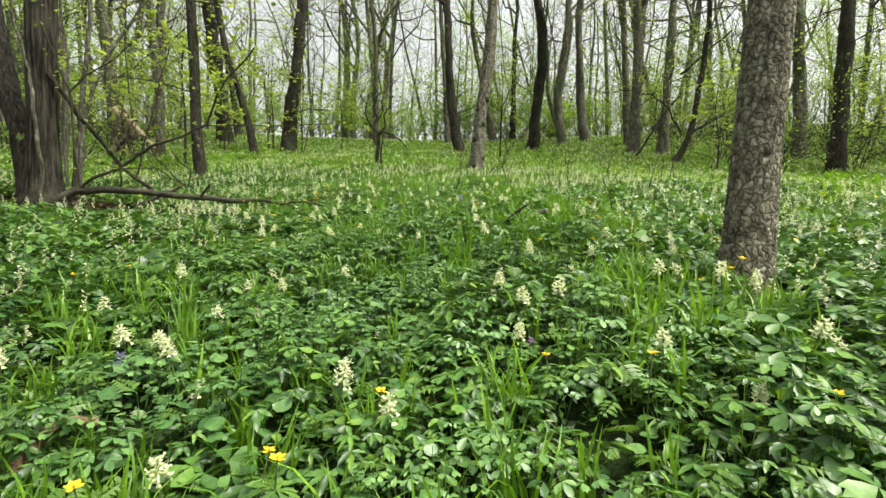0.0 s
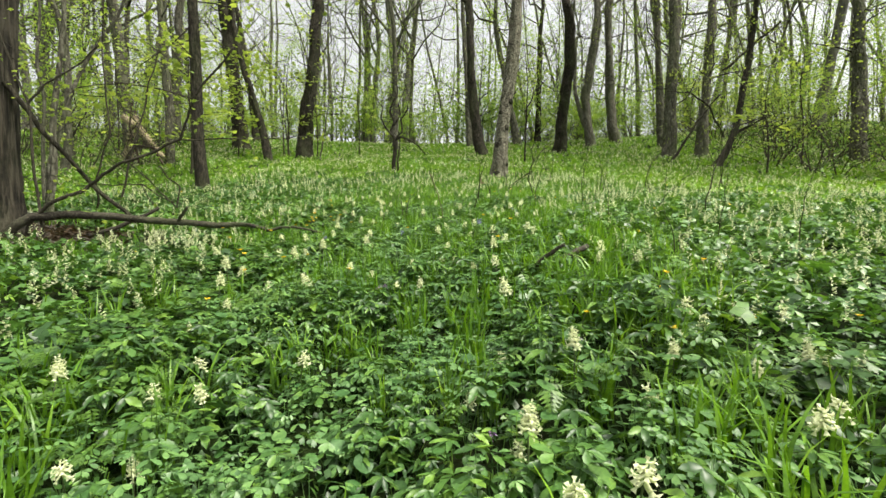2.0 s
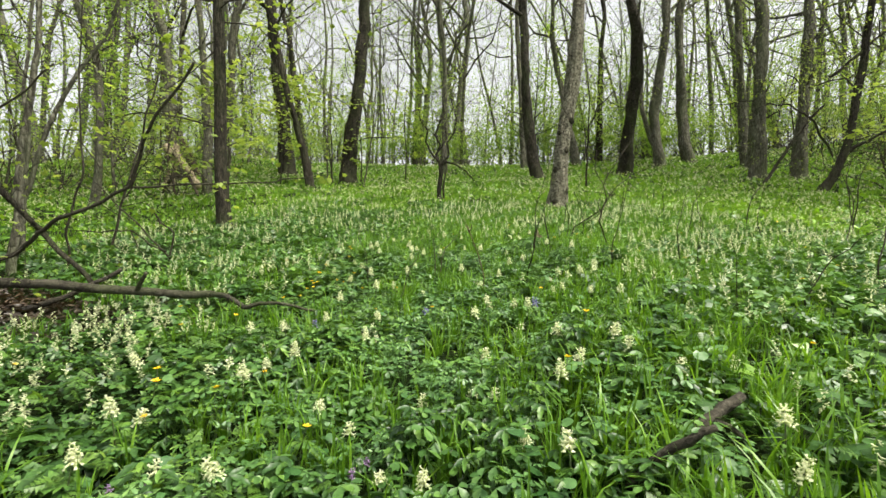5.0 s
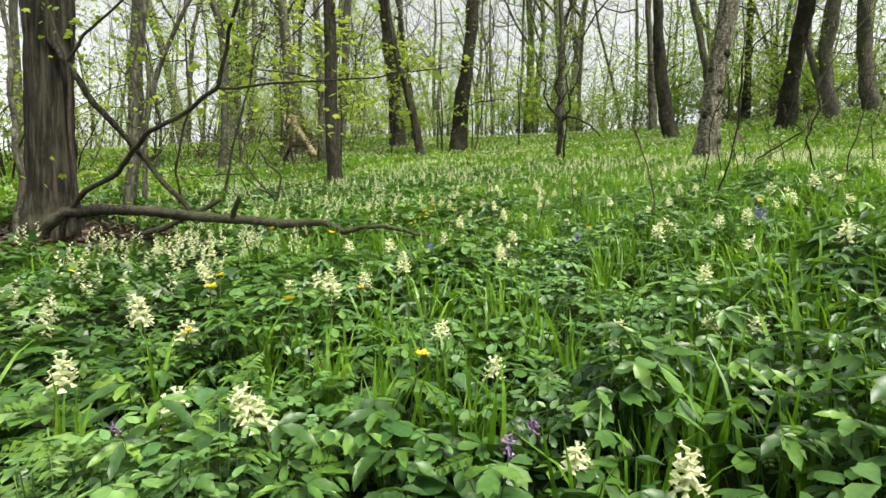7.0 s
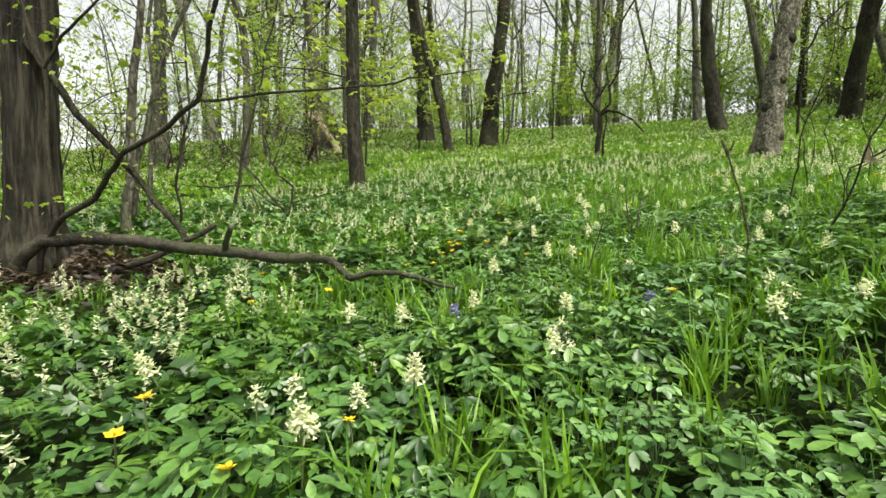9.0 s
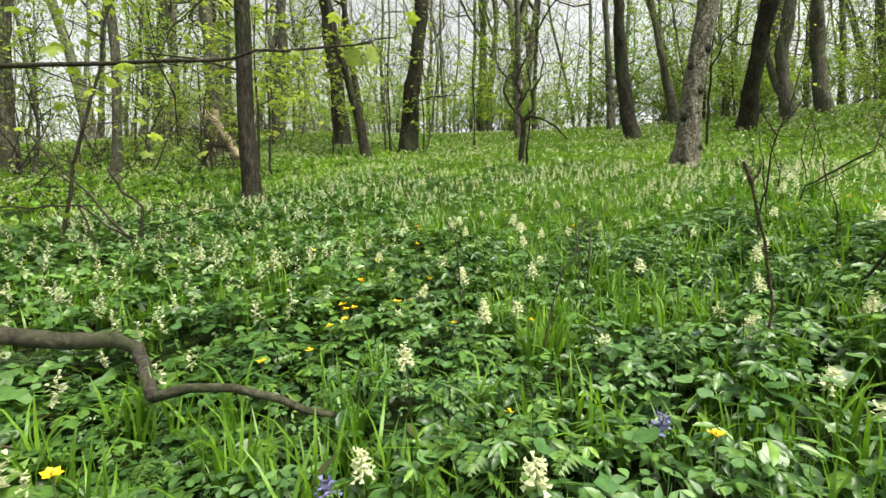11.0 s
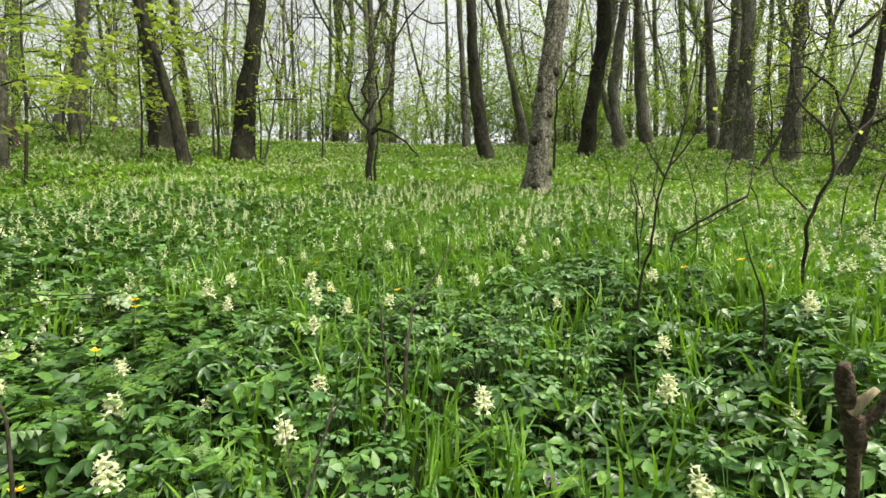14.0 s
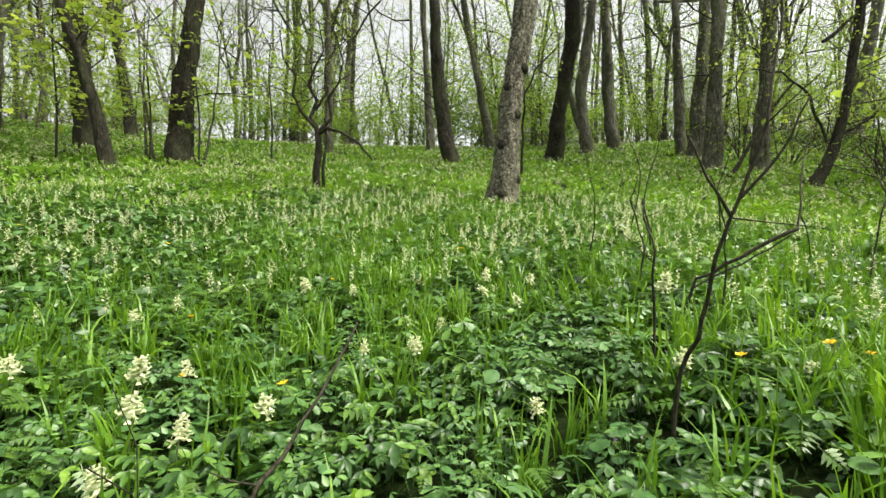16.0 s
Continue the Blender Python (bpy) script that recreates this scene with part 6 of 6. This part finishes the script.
def rosette(seed, x, y, leaves, length):
    """Long smooth leaves that rise from one root and arch over."""
    rng = np.random.default_rng(seed)
    ob = thing("broad_leaf_rosette", "tuft of long smooth mid-green leaves", "plant", (x, y, g(x, y)), "long-leaved tufts")
    for k in range(leaves):
        ln, w, a, bend = length * rng.uniform(0.7, 1.15), rng.uniform(0.011, 0.018), k * 2.4 + rng.uniform(-0.3, 0.3), rng.uniform(0.5, 1.1)
        v, q = [], []
        for i in range(8):
            f = i / 7
            half = w * (0.35 + 1.2 * math.sin(math.pi * min(1, f * 0.93 + 0.05)) ** 0.8) * (1 if f < 0.98 else 0.1)
            out, up = ln * f * math.sin(0.25 + bend * f * 0.8), ln * f * math.cos(0.25 + bend * f)
            for across, dip in ((-half, 0.2 * half), (0, -0.35 * half), (half, 0.2 * half)):
                v.append((across * math.cos(a) - out * math.sin(a), across * math.sin(a) + out * math.cos(a), up + dip))
        for i in range(7):
            for c in range(2):
                b = 3 * i + c
                q.append((b, b + 1, b + 4, b + 3))
        h = Heap()
        h.add(v, q)
        part("leaf", h, M_ROUND, ob)
    return ob


for k, (x, y, n, ln) in enumerate([(-0.51, 3.22, 5, 0.17), (-0.44, 5.31, 6, 0.16), (-0.61, 4.88, 5, 0.15), (-0.35, 4.9, 4, 0.13), (-0.2, 3.5, 5, 0.18), (0.22, 5.35, 4, 0.14), (-0.1, 3.9, 4, 0.16), (0.35, 2.6, 4, 0.14), (-0.55, 6.3, 4, 0.13)]):
    rosette(600 + k, x, y, n, ln)


pale = thing("long_pale_blade", "long pale grass blade bent over the herbs", "grass", (-0.7, 3.05, g(-0.7, 3.05)))
ph, pv, pq = Heap(), [], []
for k, (a, b, c, w) in enumerate([(-0.66, 3.03, 0.62, 0.004), (-0.675, 3.042, 0.7, 0.006), (-0.69, 3.05, 0.738, 0.0075), (-0.74, 3.066, 0.752, 0.009), (-0.8, 3.08, 0.761, 0.009), (-0.85, 3.085, 0.772, 0.007), (-0.89, 3.088, 0.779, 0.001)]):
    pv += [(a + 0.7, b - 3.05 - w, c - g(-0.7, 3.05) + 0.3 * w), (a + 0.7, b - 3.05, c - g(-0.7, 3.05) - 0.2 * w), (a + 0.7, b - 3.05 + w, c - g(-0.7, 3.05) + 0.5 * w)]
    if k:
        pq += [(3 * k - 3, 3 * k - 2, 3 * k + 1, 3 * k), (3 * k - 2, 3 * k - 1, 3 * k + 2, 3 * k + 1)]
ph.add(pv, pq)
part("blade", ph, M_CORY, pale)


# ---- blossoms
def floret():
    """One corydalis flower: a spurred tube with two flaring lips, opening along +y."""
    v, q = [], []
    rings = [(-0.95, 0.4, 0.14), (-0.5, 0.25, 0.28), (0.0, 0.0, 0.3), (0.6, -0.05, 0.27)]
    for y, z, r in rings:
        for k in range(4):
            a = k * math.pi / 2 + 0.78
            v.append((r * math.cos(a) * 0.8, y, z + r * math.sin(a)))
    for i in range(3):
        for k in range(4):
            a, b = i * 4 + k, i * 4 + (k + 1) % 4
            q.append((a, b, b + 4, a + 4))
    n = len(v)
    v += [(-0.22, 0.6, 0.1), (0.18, 0.6, 0.08), (0.5, 1.05, 0.6), (-0.5, 1.05, 0.6), (-0.16, 0.6, -0.2), (0.16, 0.6, -0.2), (0.46, 1.1, -0.6), (-0.46, 1.1, -0.6)]
    q += [(n, n + 1, n + 2, n + 3), (n + 4, n + 7, n + 6, n + 5)]
    return np.array(v, float), np.zeros((0, 3), int), np.array(q)


def small_floret():
    v = [(0, -0.8, 0.25), (-0.3, 0.2, 0.1), (0.3, 0.2, 0.1), (0, 0.3, -0.35), (-0.4, 1.0, 0.45), (0.4, 1.0, 0.45), (0, 1.0, -0.5)]
    t = [(0, 1, 2), (0, 3, 1), (0, 2, 3), (1, 4, 5), (1, 5, 2), (3, 2, 6), (3, 6, 1)]
    return np.array(v, float), np.array(t), np.zeros((0, 4), int)


FLORET, SMALL = floret(), small_floret()
TINY = (SMALL[0], np.array([(0, 4, 5), (0, 6, 4), (0, 5, 6), (4, 6, 5)]), SMALL[2])


def spike_shape(rng, count, z0, z1, size):
    p, yaw, pitch, sz = [], [], [], []
    for k in range(count):
        s = k / count
        a = k * 2.4 + rng.uniform(-0.4, 0.4)
        rr = size * (0.85 - 0.45 * s)
        p.append((-math.sin(a) * rr, math.cos(a) * rr, z0 + (z1 - z0) * s + rng.normal(0, 0.003)))
        yaw.append(a)
        pitch.append(rng.normal(-0.1 + 0.5 * s, 0.2))
        sz.append(size * (1.05 - 0.45 * s) * rng.uniform(0.85, 1.15))
    return np.array(p), np.array(yaw), np.array(pitch), np.zeros(count), np.array(sz)


CORY_LEAF = oval_leaflets((-110, -70, -30, 0, 30, 70, 110), (0.75, 0.85, 0.95, 1.0, 0.95, 0.85, 0.75), 0.13, 0.25, 0.2, 0.04)


def corydalis(seed, mat, label, group, count, tallness):
    rng = np.random.default_rng(seed)
    ob = thing("corydalis", label, "flower", (0, 0, -50), group)
    bend = rng.normal(0, 0.02, 2)
    h = Heap()
    tube(h, [(0, 0, -0.02, 0.0028), (bend[0] * 0.4, bend[1] * 0.4, tallness * 0.5, 0.0024), (bend[0], bend[1], tallness, 0.0014)], 5, 0.03)
    part("stem", h, M_STEM, ob)
    h = Heap()
    p, yaw, pitch, roll, sz = spike_shape(rng, count, tallness * 0.8, tallness * 1.05, 0.0135)
    lean = np.clip((p[:, 2:3]) / tallness, 0, 1)
    p[:, :2] += bend[None] * lean
    scatter(h, FLORET, p, yaw, pitch, roll, sz)
    part("flower_spike", h, mat, ob)
    for k in range(2):
        h = Heap()
        a = rng.uniform(0, 6.28)
        scatter(h, CORY_LEAF, np.array([[0, 0, tallness * (0.42 + 0.1 * k)]]), np.array([a + 3.1 * k]), np.array([0.15]), np.array([0.1]), np.array([0.055]))
        part("leaf", h, M_TRIFOL, ob)
    return ob


def yellow_anemone(seed):
    rng = np.random.default_rng(seed)
    ob = thing("yellow_anemone", "small golden yellow anemone flower", "flower", (0, 0, -50), "yellow anemones")
    hgt = 0.165
    h = Heap()
    tube(h, [(0, 0, -0.02, 0.002), (0.008, 0, hgt * 0.6, 0.0016), (0.0, 0.006, hgt, 0.0012)], 5, 0.03)
    part("stem", h, M_STEM, ob)
    h = Heap()
    pet = oval_leaflets((0,), (1.0,), 0.34, 0.05, -0.25, 0.06)
    a = np.arange(6) * 1.047 + rng.uniform(0, 1)
    scatter(h, pet, np.tile([[0, 0.006, hgt]], (6, 1)), a, np.full(6, 0.15) + rng.normal(0, 0.1, 6), np.zeros(6), np.full(6, 0.0135))
    petals = part("petals", h, M_YELLOW, ob)
    h = Heap()
    scatter(h, small_floret(), np.tile([[0, 0.006, hgt + 0.002]], (5, 1)), np.arange(5) * 1.25, np.full(5, 1.0), np.zeros(5), np.full(5, 0.003))
    part("stamens", h, M_YELLOW, petals)
    h = Heap()
    scatter(h, ANEM[3], np.tile([[0.006, 0, hgt * 0.7]], (3, 1)), np.arange(3) * 2.1, np.full(3, 0.1), np.zeros(3), np.full(3, 0.04))
    part("leaf_whorl", h, M_ANEMONE, ob)
    return ob


def plant_many(kinds, xy, seed, sink=0.0, s0=0.8, s1=1.2, lift=0.0):
    rng = np.random.default_rng(seed)
    for n, (x, y) in enumerate(xy):
        m = pose(x, y, g(x, y) + lift - sink, *np.degrees(rng.normal(0, 0.13, 2)), rng.uniform(0, 360)) @ Matrix.Scale(rng.uniform(s0, s1), 4)
        if n < len(kinds):
            kinds[n].matrix_basis = m
        else:
            copy_thing(kinds[n % len(kinds)], m)


def blossom_density(x, y, d):
    drift = 0.35 + 1.1 * lump(x, y, 1.1, 61)
    bough = 1.7 * np.exp(-(((x + 2.4) / 1.2) ** 2 + ((y - 4.3) / 0.45) ** 2))
    return (15 + 8 * np.clip((d - 1) / 4, 0, 1)) * drift + 22 * bough


# the blossoms nearest to the way
CREAM_SPOTS = [(0.03, 5.22), (0.07, 5.23), (-0.2, 5.38), (-0.25, 5.23), (-0.64, 5.09), (-1.28, 5.26), (-1.65, 5.91), (-0.1, 5.51), (-1.02, 5.47), (-1.13, 5.61), (-0.43, 5.89), (0.22, 5.69), (-1.27, 5.83), (-0.83, 5.8), (0.07, 6.06), (-0.01, 5.83),
               (-0.19, 1.0), (-0.73, 1.12), (-0.63, 0.82), (0.62, 0.94), (0.51, 1.13), (-0.36, 1.11), (0.79, 1.94), (0.91, 1.78), (0.73, 1.65), (-0.77, 1.72), (-0.95, 1.74), (-0.03, 1.96), (0.15, 2.15), (-0.96, 2.04),
               (-0.35, 3.22), (-0.22, 3.22), (-0.56, 3.46), (-0.32, 3.59), (-0.15, 3.72), (-0.06, 3.65), (-0.72, 3.56), (-1.28, 3.07), (-0.05, 6.67), (-1.15, 6.81), (-0.8, 6.73), (0.58, 6.6), (0.3, 6.67)]
YELLOW_SPOTS = [(-1.41, 5.11), (-1.38, 5.08), (-1.39, 4.99), (-1.05, 5.1), (-0.83, 5.23), (-1.28, 5.34), (-1.45, 5.36), (-1.52, 5.31), (-1.26, 5.53), (-1.62, 5.73), (-0.48, 4.59), (-0.85, 4.67), (-1.51, 4.24), (-1.43, 4.72), (-1.38, 4.86), (-1.37, 5.09), (-1.3, 5.17),
                (-0.48, 0.85), (-0.42, 0.78), (-0.07, 0.72), (-0.25, 1.01), (0.19, 1.1), (0.41, 1.01), (-1.61, 1.87), (-1.38, 3.58), (-1.25, 3.37), (-1.01, 3.71), (-0.68, 3.34), (-1.59, 6.38), (-1.51, 6.09), (0.44, 6.54), (0.63, 6.52), (0.7, 6.52), (-0.66, 6.77), (-1.9, 4.35), (-1.75, 4.2)]


def clear_of(spots, x, y, gap):
    return np.array([min(math.hypot(a - b, c - e) for b, e in spots) > gap for a, c in zip(x, y)], bool)


r, x, y, d = sow(62, (lambda x, y, d: blossom_density(x, y, d) * (0.8 - 0.3 * np.clip(y - 4.8, 0, 1)), 60), (0.0, 1.2), NEARBOX)
keep = clear_of(CREAM_SPOTS, x, y, 0.16) & (way_gap(x, y) > 0.22)
near_xy = CREAM_SPOTS + list(zip(x[keep][:280], y[keep][:280]))
plant_many([corydalis(500 + k, M_CREAM, "creamy white corydalis in bloom among leaves", "white corydalis", (20, 24, 17, 24, 18, 11)[k], (0.175, 0.195, 0.165, 0.2, 0.18, 0.155)[k]) for k in range(6)], near_xy, 63)

r, x, y, d = sow(64, (lambda x, y, d: 2.2 * (0.2 + 1.6 * lump(x, y, 0.9, 65) ** 2), 6), (0.5, 1.6), NEARBOX)
plant_many([yellow_anemone(520 + k) for k in range(3)], YELLOW_SPOTS + list(zip(x[:36], y[:36])), 66, 0.0, 0.85, 1.25)
plant_many([corydalis(530 + k, M_PURPLE, "purple corydalis in bloom among leaves", "purple corydalis", (15, 12)[k], 0.15) for k in range(2)],
           [(-0.47, 3.29), (-0.45, 3.34), (-0.74, 3.06), (-1.16, 3.13), (-1.12, 3.18), (0.22, 1.37), (0.62, 0.8), (-0.69, 1.42), (0.19, 0.95), (0.55, 5.9), (-0.3, 5.75), (-1.2, 3.8), (0.1, 6.6), (0.05, 1.9)], 67, 0.0, 0.62, 0.85)
plant_many([corydalis(540, M_BLUE, "blue-violet blossom low among leaves", "blue blossoms", 10, 0.15)], [(-1.05, 4.4), (-0.55, 4.75), (-1.0, 1.25), (-0.35, 5.3), (0.15, 4.6), (-0.1, 6.9), (0.4, 7.6)], 68)


def far_blossoms(name, seed, dens, top, ring, count, size, height, box, outer=False):
    r, x, y, d = sow(seed, (dens, top), ring, box, outer)
    h, n = Heap(), len(x)
    base = land(x, y)
    ht = height * r.uniform(0.75, 1.2, n) * (1 - 0.4 * np.exp(-(((x + 2.7) / 1.5) ** 2) - ((y - 4.6) / 0.45) ** 2))
    for k in range(count):
        s = k / count
        a = k * 2.4 + r.uniform(0, 6.28, n)
        sz = size * (1.1 - 0.5 * s) * r.uniform(0.8, 1.2, n)
        rr = sz * 0.55
        scatter(h, SMALL if count > 6 else TINY, np.stack([x - np.sin(a) * rr, y + np.cos(a) * rr, base + ht * (0.64 + 0.4 * s)], -1), a, r.normal(0, 0.25, n), r.normal(0, 0.2, n), sz)
    return stuff(name, h, M_CREAM, "drifts of creamy white corydalis blossom", "flowers")


far_blossoms("meadow_blossoms", 71, lambda x, y, d: 2.2 * blossom_density(x, y, d), 140, (1.2, 5.0), 10, 0.0125, 0.195, MIDBOX)
far_blossoms("outer_blossoms", 76, lambda x, y, d: 6.0 * (0.3 + lump(x, y, 2.0, 73)), 9, (0.0, 30.0), 4, 0.018, 0.18, (-14, 14, -8, 12), True)
far_blossoms("far_blossoms", 72, lambda x, y, d: 38 * (0.25 + 1.2 * lump(x, y, 2.0, 73)) * np.clip(1.3 - d / 22, 0.3, 1) * np.clip((d - 3.0) / 5.0, 0.4, 1), 85, (5.0, 20.0), 4, 0.0165, 0.14, (-20, 20, 0.1, 24))


def far_yellow():
    r, x, y, d = sow(74, (lambda x, y, d: 2.4 * lump(x, y, 1.3, 75) ** 2, 5), (1.6, 6.0), MIDBOX)
    h = Heap()
    pet = oval_leaflets((0, 60, 120, 180, 240, 300), (1,) * 6, 0.34, 0.05, -0.2)
    n = len(x)
    scatter(h, pet, np.stack([x, y, land(x, y) + tall(x, y) + 0.02], -1), r.uniform(0, 6.28, n), r.normal(0.2, 0.3, n), r.normal(0, 0.3, n), 0.0125 * r.uniform(0.8, 1.2, n))
    stuff("meadow_yellow_anemones", h, M_YELLOW, "scattered golden yellow anemone flowers", "flowers")


far_yellow()


# dead leaves and litter round the old tree's foot, and a few pale withered leaves by the way
def litter():
    r = np.random.default_rng(81)
    n = 4200
    a, q = r.uniform(0, 6.28, n), np.abs(r.normal(0, 0.5, n)) + 0.15
    x, y = -3.6 + np.cos(a) * q * 1.45, 4.4 + np.sin(a) * q * 0.75
    h = Heap()
    scatter(h, OVAL[1], np.stack([x, y, land(x, y) + r.uniform(0.005, 0.05, n)], -1), r.uniform(0, 6.28, n), r.normal(0, 0.4, n), r.normal(0, 0.4, n), 0.06 * r.uniform(0.6, 1.3, n))
    stuff("leaf_litter", h, M_LITTER, "brown dead leaves round the old tree's foot", "leaves")


litter()
for k, (x, y, s) in enumerate([(-1.02, 4.62, 0.07), (-1.12, 4.5, 0.08), (0.25, 5.2, 0.05)]):
    w = thing("withered_leaf", "pale withered leaf caught among herbs", "leaf", (x, y, g(x, y) + 0.13), "withered leaves")
    h = Heap()
    scatter(h, OVAL[0], np.zeros((1, 3)), np.array([k * 1.9]), np.array([-0.9 + 0.3 * k]), np.array([0.4]), np.array([s]))
    part("blade", h, M_PALELEAF, w)
